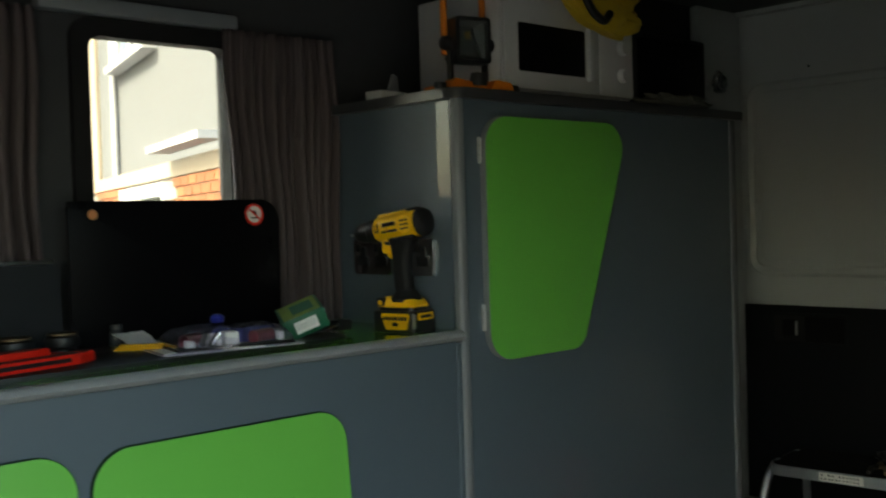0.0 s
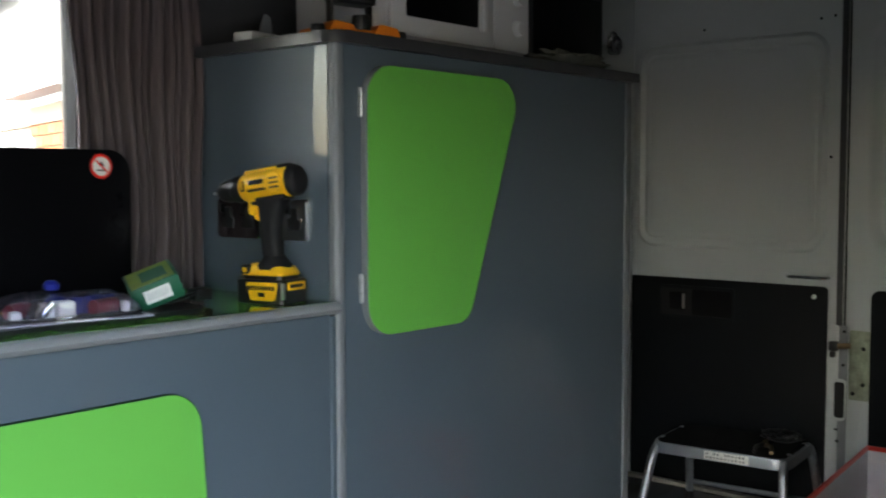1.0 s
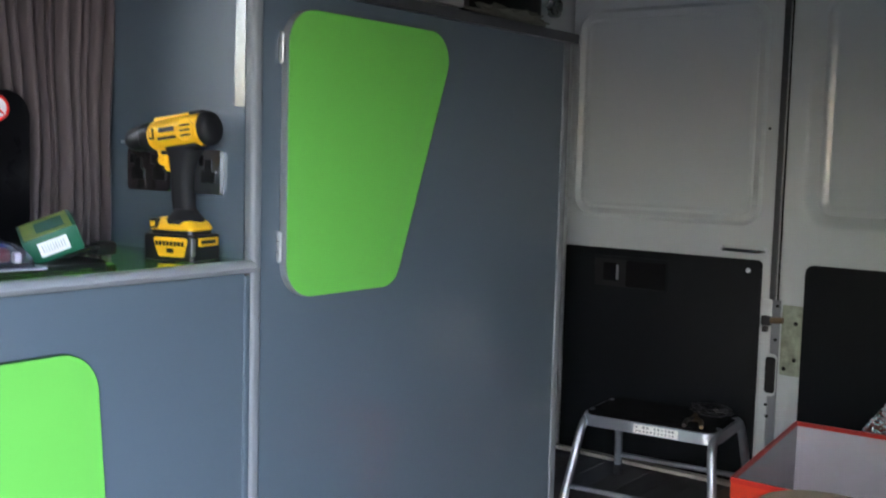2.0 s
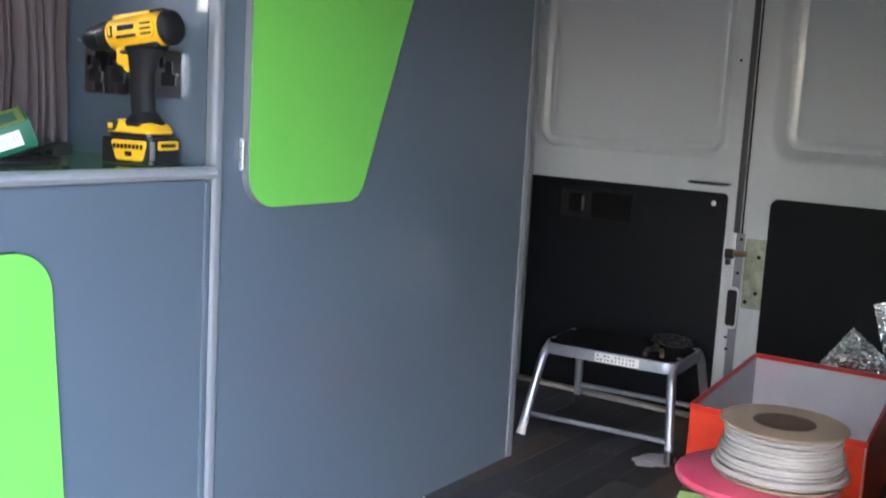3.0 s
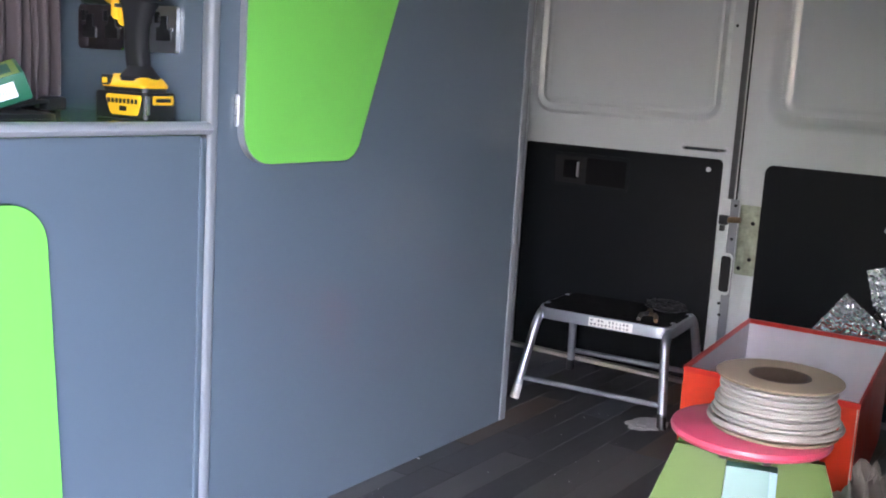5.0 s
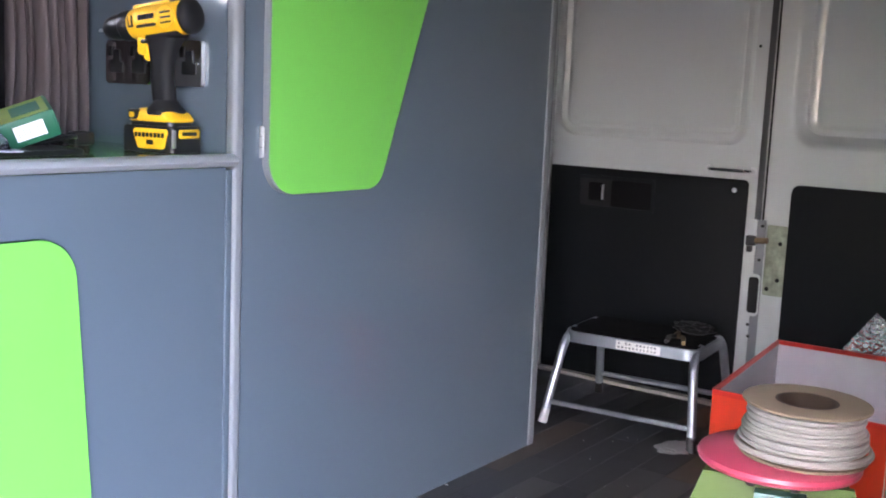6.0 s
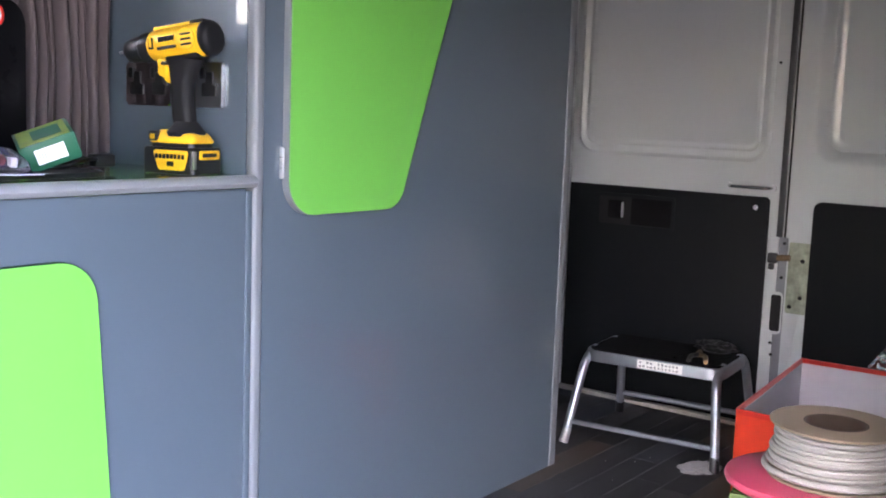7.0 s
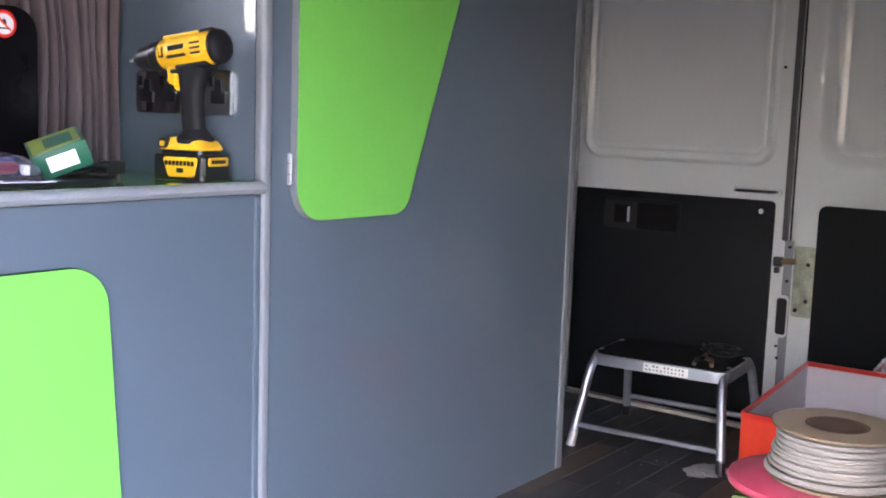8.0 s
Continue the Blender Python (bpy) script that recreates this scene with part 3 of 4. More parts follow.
sl = thing("sink_lid", pose(-1.0, 0.398, TOP), "smoked grey glass sink lid standing on edge", "lid")
part("glass", slab(rrect(-0.20, 0.20, 0.001, 0.2, 0.016), "y", 0.006, 0.0, 0.0015), M_SMOKE, sl)
part("rim", tube(bend([(-0.2, 0.003, 0.199), (0.186, 0.003, 0.199)], 0.01), 0.0045, 8), M_STEEL, sl)


def drill():
    s = thing("cordless_drill", pose(-0.080, 0.116, TOP, 0, 0, 12.7) @ Matrix.Scale(1.02, 4), "yellow and black cordless drill standing on its battery", "drill")
    # local +y is where the chuck points
    bat = part("battery", slab(rrect(-0.0455, 0.0455, -0.061, 0.062, 0.012), "z", 0.0008, 0.05, 0.005, 3), M_BLKPLASTIC, s, "black battery pack with yellow panels")
    part("battery_panel", slab(rounded([(-0.040, 0.007), (0.020, 0.007), (0.035, 0.045), (-0.050, 0.045)], 0.006, 4), "x", -0.0445, -0.0475, 0.001), M_YELLOW, bat)
    for k in range(8):
        part("print_bar", slab(rrect(-0.0405 + k * 0.0088, -0.0340 + k * 0.0088, 0.0285, 0.0375, 0.0012, 2), "x", -0.0473, -0.0482), M_BLKPLASTIC, bat)
    part("print_bar", slab(rrect(-0.016, 0.0, 0.015, 0.024, 0.002, 3), "x", -0.0473, -0.0482), M_BLKPLASTIC, bat)
    part("battery_clip", box(-0.0462, -0.038, -0.0622, -0.056, 0.010, 0.044, 0.002), M_STEEL, bat)
    part("gauge", slab(rrect(-0.030, 0.032, 0.028, 0.045, 0.004, 4), "y", -0.060, -0.0625, 0.001), M_YELLOW, bat)
    part("gauge_bar", slab(rrect(-0.022, 0.022, 0.033, 0.040, 0.002, 3), "y", -0.0623, -0.0632), M_BLKPLASTIC, bat)
    foot = part("foot", slab(rrect(-0.036, 0.036, -0.05, 0.054, 0.016), "z", 0.050, 0.064, 0.006, 3), M_BLKPLASTIC, s)
    part("foot_cover", loops([(rrect(-0.038, 0.038, -0.052, 0.056, 0.018), 0.058), (rrect(-0.039, 0.039, -0.053, 0.057, 0.018), 0.062), (rrect(-0.034, 0.034, -0.046, 0.054, 0.018), 0.074), (rrect(-0.026, 0.026, -0.035, 0.040, 0.018), 0.082), (rrect(-0.012, 0.012, -0.02, 0.02, 0.009), 0.083)], "z"), M_YELLOW, foot, "yellow foot cover")
    part("release_button", slab(rrect(0.028, 0.050, 0.060, 0.080, 0.005, 4), "x", -0.030, -0.041, 0.003), M_BLKPLASTIC, foot)
    part("button_mark", slab(rrect(0.034, 0.045, 0.064, 0.074, 0.002, 3), "x", -0.0408, -0.0422), M_YELLOW, foot)
    part("foot_collar", lathe([(0.0385, 0.0), (0.038, 0.008), (0.029, 0.018), (0.0215, 0.028), (0.0001, 0.028)], 28, m=pose(0, -0.008, 0.070)), M_RUBBER, foot)
    rings = []
    for z, yc, hx, hy in ((0.085, -0.006, 0.0165, 0.022), (0.11, -0.003, 0.0175, 0.0235), (0.14, 0.0, 0.017, 0.023), (0.17, 0.0, 0.018, 0.024), (0.2, -0.004, 0.022, 0.031), (0.215, -0.006, 0.024, 0.04)):
        rings.append((rrect(-hx, hx, yc - hy, yc + hy, hx * 0.92), z))
    part("grip", loops(rings, "z"), M_RUBBER, s, "black rubber grip")
    part("trigger", slab(rounded([(0.020, 0.168), (0.034, 0.172), (0.040, 0.19), (0.040, 0.212), (0.02, 0.214)], 0.005, 4), "x", 0.010, -0.010, 0.003), M_YELLOW, s)
    part("trigger_guard", slab(rounded([(0.03, 0.178), (0.046, 0.185), (0.05, 0.216), (0.03, 0.22)], 0.005, 4), "x", 0.017, -0.017, 0.004), M_YELLOW, s)
    part("selector", box(-0.0235, 0.0235, 0.020, 0.036, 0.203, 0.211, 0.003), M_BLKPLASTIC, s)
    ax = pose(0, 0, 0.246, -90, 0, 0)           # lathe's z becomes +y
    body = part("motor_housing", lathe([(0.031, -0.080), (0.0338, -0.070), (0.034, -0.02), (0.0335, 0.03), (0.031, 0.052), (0.027, 0.060)], 36, m=ax), M_YELLOW, s, "yellow motor housing")
    part("rear_cap", lathe([(0.0001, -0.0955), (0.022, -0.095), (0.031, -0.091), (0.0348, -0.084), (0.0355, -0.079), (0.0352, -0.074), (0.033, -0.071)], 36, m=ax), M_RUBBER, body, "black rear cap")
    part("top_ridge", box(-0.012, 0.012, -0.045, 0.05, 0.274, 0.2835, 0.004), M_YELLOW, body)
    part("top_pad", box(-0.013, 0.013, -0.075, -0.04, 0.270, 0.285, 0.005), M_RUBBER, body)
    part("under_band", box(-0.022, 0.022, -0.06, 0.02, 0.209, 0.222, 0.005), M_RUBBER, body)
    part("vent_disc", lathe([(0.0001, 0.0), (0.021, 0.0), (0.0215, 0.004), (0.0001, 0.0045)], 28, m=pose(-0.032, -0.046, 0.246, 0, -90, 0)), M_YELLOW, body)
    for k in (-0.010, 0.0, 0.010):
        part("vent", box(-0.0378, -0.033, -0.059, -0.034, 0.246 + k - 0.002, 0.246 + k + 0.002, 0.0008, 1), M_BLKPLASTIC, body)
    for k in range(6):
        part("name_bar", slab(rrect(-0.017 + k * 0.0066, -0.0118 + k * 0.0066, 0.248, 0.258, 0.001, 2), "x", -0.0325, -0.0355), M_BLKPLASTIC, body)
    part("type_bar", slab(rrect(-0.020, 0.026, 0.233, 0.239, 0.002, 3), "x", -0.0315, -0.0352), M_BLKPLASTIC, body)
    part("mode_mark", slab(rrect(0.036, 0.046, 0.237, 0.259, 0.002, 3), "x", -0.0285, -0.0352), M_BLKPLASTIC, body)
    part("mode_mark_inner", slab(rrect(0.0385, 0.0435, 0.241, 0.261, 0.001, 3), "x", -0.0295, -0.0358), M_YELLOW, body)
    clutch = part("clutch_ring", lathe([(0.0285, 0.056), (0.0305, 0.060), (0.0305, 0.078), (0.028, 0.081)], 30, m=ax), M_BLKPLASTIC, s)
    ch = part("chuck", lathe([(0.025, 0.080), (0.026, 0.084), (0.0255, 0.104), (0.021, 0.120), (0.012, 0.130), (0.0001, 0.131)], 30, m=ax), M_BLKPLASTIC, s, "black keyless chuck")
    part("bit", rod((0, 0.130, 0.246), (0, 0.148, 0.246), 0.0032, seg=6), M_STEEL, ch)
    lean = Matrix.Translation((0, 0.011, 0.235)) @ Matrix.Rotation(radians(-8), 4, "X") @ Matrix.Scale(0.95, 4) @ Matrix.Translation((0, 0, -0.235))
    for o in (body, clutch, ch):
        o.matrix_basis = lean
    return s


drill()

# green carton propped on its edge
turn = pose(0, 0, 0, 13, -21, -30) @ Matrix.Scale(1.05, 4)
low = min((turn @ Vector((x, y, z))).z for x in (-0.046, 0.046) for y in (-0.05, 0.05) for z in (0, 0.046))
gb = thing("small_carton", Matrix.Translation((-0.338, 0.160, TOP + 0.0015 - low)) @ turn, "small green printed carton with a white label, lying tilted", "box")
part("carton_body", box(-0.046, 0.046, -0.05, 0.05, 0.0, 0.046, 0.002), M_BOXGREEN, gb)
part("top_print", box(-0.041, 0.041, -0.045, 0.045, 0.0462, 0.0468), M_BOXOLIVE, gb)
part("print_patch", box(-0.018, 0.030, -0.03, 0.026, 0.0469, 0.0474), M_BOXGREEN, gb)
part("label_patch", box(-0.024, 0.026, -0.0508, -0.0502, 0.010, 0.036), M_WHITE, gb, "white label")
for k in range(9):
    part("print_bar", box(-0.018 + k * 0.0045, -0.0168 + k * 0.0045, -0.0513, -0.0509, 0.017, 0.031), M_TOPEDGE, gb)
part("end_flap", box(0.0462, 0.0475, -0.047, 0.047, 0.004, 0.043), M_BOXGREEN, gb)

cable = thing("black_lead", pose(-0.262, 0.2, TOP + 0.009), "tangled short black lead with a plug", "cable")
pts = [(0.085 * math.cos(a * 1.1) * (0.35 + 0.03 * a), 0.06 * math.sin(a * 1.3) * (0.6 + 0.02 * a), 0.006 + 0.006 * (1 + math.sin(a * 2.1))) for a in [i * 0.25 for i in range(60)]]
part("lead", tube(pts, 0.0042, 8), M_BLKPLASTIC, cable)
part("plug", box(0.03, 0.075, -0.02, 0.012, 0.0, 0.026, 0.006), M_BLKPLASTIC, cable)

# clear blister pack with parts inside
bp = thing("blister_pack", pose(-0.552, 0.155, TOP + 0.0092, 0, 0, -12), "clear plastic blister pack with blue and red fittings inside", "packaging")
part("backing_sheet", slab(rrect(-0.16, 0.15, -0.085, 0.11, 0.012), "z", 0.0, 0.002), M_LILAC, bp)
bub = bmesh.new()
grid = []
for j in range(25):
    row = []
    for i in range(41):
        u, v = i / 40, j / 24
        rim = min(1.0, 9 * min(u, 1 - u), 6 * min(v, 1 - v))
        px, py = -0.125 + 0.26 * u, -0.065 + 0.15 * v
        crease = noise.noise(Vector((px * 26, py * 26, 2.0))) * 0.006 + noise.noise(Vector((px * 60, py * 60, 5.0))) * 0.0025
        row.append(bub.verts.new((px, py, 0.003 + rim ** 0.5 * (0.040 + crease))))
    grid.append(row)
for j in range(24):
    for i in range(40):
        bub.faces.new((grid[j][i], grid[j][i + 1], grid[j + 1][i + 1], grid[j + 1][i]))
shell = part("bubble", bub, M_CLEAR, bp, "crinkled clear plastic bubble", 30)
shell.modifiers.new("thickness", "SOLIDIFY").thickness = 0.0006
blue = part("blue_fitting", lathe([(0.0001, 0.0), (0.024, 0.0), (0.026, 0.012), (0.020, 0.028), (0.012, 0.036), (0.0001, 0.037)], 24, m=pose(0.0, 0.02, 0.0035)), M_BLUE, bp)
part("blue_cap", lathe([(0.0001, 0.0), (0.016, 0.0), (0.018, 0.012), (0.010, 0.020), (0.0001, 0.021)], 24, m=pose(-0.005, 0.03, 0.0497) @ Matrix.Scale(0.85, 4)), M_BLUE, bp)
part("red_fitting", rod((0.055, -0.02, 0.018), (0.105, 0.01, 0.018), 0.013), M_MAROON, bp)
part("red_fitting", rod((-0.09, 0.0, 0.018), (-0.05, 0.03, 0.018), 0.013), M_MAROON, bp)
# The white and chrome bits are added to give the clear plastic's bright highlights.
part("white_highlight", box(-0.045, -0.022, -0.045, -0.015, 0.004, 0.032, 0.004), M_WHITE, bp)
part("blue_fitting", box(0.03, 0.05, 0.02, 0.06, 0.004, 0.034, 0.006), M_BLUE, bp)
part("white_highlight", lathe([(0.0001, 0.0), (0.012, 0.0), (0.013, 0.006), (0.009, 0.03), (0.0001, 0.031)], 18, m=pose(-0.012, -0.02, 0.0035)), M_WHITE, bp)
part("white_highlight", box(-0.1, -0.08, -0.05, -0.03, 0.004, 0.022, 0.004), M_WHITE, bp)
part("white_highlight", box(0.108, 0.12, -0.035, -0.015, 0.004, 0.026, 0.003), M_WHITE, bp)
part("white_highlight", box(-0.02, 0.012, -0.058, -0.03, 0.004, 0.036, 0.006), M_WHITE, bp)
part("blue_fitting", rod((0.06, 0.03, 0.02), (0.115, 0.055, 0.02), 0.015), M_BLUE, bp)
part("chrome_highlight", rod((-0.055, -0.05, 0.006), (-0.028, -0.052, 0.034), 0.007), M_CHROME, bp)
part("chrome_highlight", rod((-0.066, -0.04, 0.012), (-0.05, -0.03, 0.03), 0.008), M_CHROME, bp)
part("label_card", slab(rrect(-0.15, -0.125, -0.07, 0.02, 0.003), "z", 0.0022, 0.0032), M_WHITE, bp)
part("label_card", slab(rrect(-0.03, 0.06, -0.083, -0.068, 0.003), "z", 0.0022, 0.0032), M_WHITE, bp)

rule = thing("folding_rule", pose(-0.66, 0.225, TOP + 0.0092, 0, 0, -38), "yellow folding rule lying on the black hob", "rule")
for k in range(3):
    part("rule_leaf", box(-0.10 + 0.006 * k, 0.10 - 0.004 * k, -0.009, 0.009, 0.0045 * k, 0.0045 * k + 0.004, 0.0012, 1), M_YELLOW, rule)
part("rivet", rod((0.085, 0, 0.0), (0.085, 0, 0.0148), 0.005, seg=14), M_STEEL, rule)

pp = new("paper_scrap", finish(crumple(0.09, 0.06, 10, 8, 0.010, 14, 4.2, 0.001), "paper_scrap", M_PAPER))
pp.matrix_world = pose(-0.655, 0.305, TOP + 0.012, -62, 0, 20)
tagged(pp, "torn scrap of white paper on the hob", "paper")

jar = thing("small_jar", pose(-0.69, 0.375, TOP + 0.0092), "small dark glass jar with a dull lid", "jar")
part("jar_body", lathe([(0.0001, 0.0), (0.017, 0.0), (0.018, 0.004), (0.018, 0.03), (0.0145, 0.036), (0.0001, 0.036)], 26), M_SMOKE, jar)
part("jar_lid", lathe([(0.0001, 0.0365), (0.0165, 0.0365), (0.0165, 0.0465), (0.015, 0.048), (0.0001, 0.048)], 26), M_SMOKE, jar)

cut = thing("cable_stripper", pose(-0.955, 0.165, TOP + 0.0092, 0, 0, 14), "red-handled hand tool with a dark jaw", "tool")
part("handle", slab(rounded([(-0.2, -0.036), (0.075, -0.036), (0.142, -0.006), (0.07, 0.03), (-0.2, 0.038)], [0.006, 0.02, 0.008, 0.02, 0.006], 5), "z", 0.0, 0.02, 0.007, 3), M_RED, cut)
part("grip", slab(rounded([(-0.15, -0.008), (0.0, -0.008), (0.05, 0.008), (0.0, 0.03), (-0.15, 0.03)], [0.006, 0.02, 0.006, 0.012, 0.006], 5), "z", 0.0202, 0.034, 0.007, 3), M_RED, cut)
part("jaw", slab(rounded([(-0.19, -0.029), (0.07, -0.029), (0.088, -0.018), (0.07, -0.0105), (-0.19, -0.0105)], 0.003, 4), "z", 0.0202, 0.0215, 0.0005), M_BLKPLASTIC, cut, "dark slot")

part("side_slot", box(-0.18, 0.055, -0.0374, -0.0358, 0.0065, 0.0145, 0.0005, 1), M_BLKPLASTIC, cut, "dark slot")

# ---------------------------------------------------------------- on the tall cupboard
TT = H + 0.026
mw = thing("microwave", pose(0.2, 0.03, TT), "white microwave oven with a dark window and round dials", "microwave")
part("case", box(0, 0.54, 0.012, 0.315, 0.012, 0.275, 0.006), M_WHITEMETAL, mw)
mdoor = part("oven_door", box(0.004, 0.385, -0.004, 0.0115, 0.016, 0.271, 0.005), M_WHITEMETAL, mw)
part("oven_window", slab(rrect(0.053, 0.317, 0.062, 0.186, 0.006), "y", -0.0035, -0.006, 0.001), M_BLKGLASS, mdoor, "dark oven window")
part("door_handle", box(0.322, 0.346, -0.022, -0.004, 0.05, 0.25, 0.006), M_WHITEMETAL, mdoor)
pan = part("control_panel", box(0.3865, 0.536, -0.004, 0.0115, 0.016, 0.271, 0.005), M_WHITEMETAL, mw)
for kz in (0.078, 0.155):
    part("dial", lathe([(0.0001, 0.018), (0.018, 0.017), (0.021, 0.0), (0.0001, 0.0)], 28, m=pose(0.482, -0.0045, kz, 90, 0, 0)), M_WHITEMETAL, pan)
for fx in (0.03, 0.50):
    for fy in (0.04, 0.29):
        part("foot", rod((fx, fy, 0), (fx, fy, 0.012), 0.012, seg=14), M_BLKPLASTIC, mw)

wl = thing("work_light", pose(0.118, 0.075, TT, 0, 0, -12) @ Matrix.Scale(1.06, 4), "portable black floodlight on an orange tube stand", "work light")
part("stand", tube(bend([(-0.082, 0.055, 0.009), (-0.082, -0.045, 0.009), (0.082, -0.045, 0.009), (0.082, 0.055, 0.009)], 0.03), 0.009), M_ORANGE, wl)
for sx in (-0.048, 0.048):
    part("side_bracket", box(sx - 0.004, sx + 0.004, -0.010, 0.010, 0.0, 0.125, 0.002), M_BLKPLASTIC, wl)
    part("foot_block", slab(rounded([(-0.036, 0.0), (0.034, 0.0), (0.026, 0.020), (-0.018, 0.026)], 0.005, 4), "y", -0.062, -0.018, 0.004), M_ORANGE, wl).location = (sx * 1.15, 0, 0)
    part("foot_knob", lathe([(0.0001, 0.0), (0.014, 0.0), (0.0155, 0.006), (0.013, 0.016), (0.0001, 0.018)], 16, m=pose(sx * 2.1, -0.04, 0.001)), M_BLKPLASTIC, wl)
    part("carry_arm", tube(bend([(sx * 1.12, 0.014, 0.09), (sx * 1.12, 0.014, 0.25), (sx * 0.5, 0.014, 0.275)], 0.02), 0.008), M_ORANGE, wl)
    part("knob", lathe([(0.0001, 0.016), (0.015, 0.015), (0.018, 0.0), (0.0001, 0.0)], 16, m=pose(sx * 1.1, 0, 0.115, 0, 90 if sx > 0 else -90, 0)), M_BLKPLASTIC, wl)
part("carry_handle", tube([(-0.035, 0.014, 0.274), (0.035, 0.014, 0.274)], 0.011), M_BLKPLASTIC, wl)
part("pivot_block", lathe([(0.0001, 0.0), (0.020, 0.0), (0.022, 0.010), (0.018, 0.030), (0.0001, 0.032)], 18, m=pose(0, -0.045, 0.012)), M_BLKPLASTIC, wl)
lampb = part("lamp_head", loops([(rrect(-0.040, 0.040, 0.075, 0.168, 0.008), 0.034), (rrect(-0.047, 0.047, 0.068, 0.175, 0.008), 0.012), (rrect(-0.047, 0.047, 0.068, 0.175, 0.008), -0.030), (rrect(-0.040, 0.040, 0.075, 0.168, 0.006), -0.030), (rrect(-0.030, 0.030, 0.088, 0.155, 0.004), -0.008)], "y"), M_BLKPLASTIC, wl)
for k in range(6):
    part("cooling_fin", box(-0.038, 0.038, 0.012, 0.040, 0.084 + k * 0.015, 0.088 + k * 0.015), M_BLKPLASTIC, lampb)
part("lens", slab(rrect(-0.0395, 0.0395, 0.0755, 0.1675, 0.005), "y", -0.026, -0.0275), glass("lamp_lens_glass", (0.55, 0.6, 0.58), 0.05, 0.9, 1.4), lampb, "tinted glass lens")
part("reflector", slab(rounded([(0.031, 0.082), (0.039, 0.078), (0.039, 0.166), (0.004, 0.150), (0.010, 0.128)], 0.002, 3), "y", -0.0095, -0.0205), M_WHITE, lampb, "pale reflector")
part("led", slab(rrect(-0.012, 0.004, 0.126, 0.142, 0.002), "y", -0.0075, -0.0115), M_YELLOW, lampb)

bag = new("carrier_bag", finish(lump(0.16, 0.034, 0.17, 0.4, 2.2, 5.0, 5), "carrier_bag", M_YBAG))
bag.matrix_world = pose(0.515, -0.012, TT + 0.190, 0, 14, 0)
tagged(bag, "crumpled yellow carrier bag with black print on the microwave", "bag")
strap = new("webbing_strap", finish(tube(bend([(0.40, -0.05, TT + 0.33), (0.41, -0.058, TT + 0.27), (0.45, -0.062, TT + 0.215), (0.50, -0.060, TT + 0.195), (0.53, -0.055, TT + 0.225)], 0.02), 0.011, 8), "webbing_strap", M_BLKPLASTIC))
tagged(strap, "black strap hanging from the yellow bag", "strap")

dk = thing("black_case", pose(0.785, 0.06, TT), "black hard case standing on the tall cupboard", "case")
part("shell", box(0, 0.38, 0, 0.24, 0, 0.225, 0.012, 3), M_BLKPLASTIC, dk)
part("front_panel", slab(rrect(0.018, 0.362, 0.018, 0.207, 0.012), "y", 0.001, -0.004, 0.002), M_BLKGLASS, dk)
part("latch", box(0.388 - 0.01, 0.394, -0.002, 0.03, 0.09, 0.13, 0.003), M_STEEL, dk)

cl = new("dust_cloth", finish(lump(0.16, 0.04, 0.034, 0.5, 2.0, 9.0, 5), "dust_cloth", M_DARKCLOTH))
cl.matrix_world = pose(0.93, 0.012, TT)
tagged(cl, "dark crumpled cloth in front of the black case", "cloth")
foilbit = new("foil_tape", finish(lump(0.036, 0.030, 0.075, 0.5, 3.4, 2.0, 3), "foil_tape", M_FOIL))
foilbit.matrix_world = pose(1.86, 0.445, 1.62)
tagged(foilbit, "scrunched silver foil tape stuck to the corner pillar", "foil")

wb = thing("white_block", pose(0.05, 0.31, TT, 0, 0, 8), "small white plastic block", "block")
part("block_body", box(-0.05, 0.05, -0.03, 0.03, 0, 0.025, 0.005), M_WHITE, wb)
gp = thing("grey_bracket", pose(0.105, 0.36, TT, 0, 0, -20), "small grey metal bracket standing upright", "bracket")
part("upright", slab(rounded([(-0.02, 0.0), (0.03, 0.0), (0.022, 0.075), (0.008, 0.085)], 0.004, 3), "y", 0.003, -0.003, 0.001), M_EDGE, gp)
part("base_leaf", box(-0.03, 0.035, -0.025, 0.025, 0, 0.006, 0.002), M_BLKPLASTIC, gp)


# ---------------------------------------------------------------- step stool
st = thing("step_stool", pose(1.672, -0.136, 0, 0, 0, 5.5), "silver step stool with a black tread by the rear doors", "step stool")
SH = 0.294
# local x: towards the doors, local y: along the tread
for sy in (-0.245, 0.245):
    s = 1 if sy > 0 else -1
    yt = sy - s * 0.035
    lf = part("front_leg", tube(bend([(-0.225, sy, 0.004), (-0.155, yt, SH - 0.012), (-0.08, yt, SH - 0.006)], 0.06), 0.0138, 12), M_SILVERPAINT, st)
    part("rubber_foot", rod((-0.226, sy, 0.0), (-0.214, sy - s * 0.006, 0.045), 0.0155, 0.0145), M_BLKPLASTIC if s < 0 else M_PLASTICBAG, lf, "" if s < 0 else "milky plastic foot")
    lb = part("back_leg", tube(bend([(0.225, sy - s * 0.01, 0.004), (0.15, yt, SH - 0.012), (0.07, yt, SH - 0.006)], 0.06), 0.0138, 12), M_SILVERPAINT, st)
    part("rubber_foot", rod((0.226, sy - s * 0.01, 0.0), (0.214, sy - s * 0.014, 0.04), 0.0155, 0.0145), M_BLKPLASTIC, lb)
part("cross_bar", rod((-0.207, -0.237, 0.068), (-0.207, 0.237, 0.068), 0.0085), M_SILVERPAINT, st)
part("cross_bar", rod((0.206, -0.23, 0.075), (0.206, 0.23, 0.075), 0.0085), M_SILVERPAINT, st)
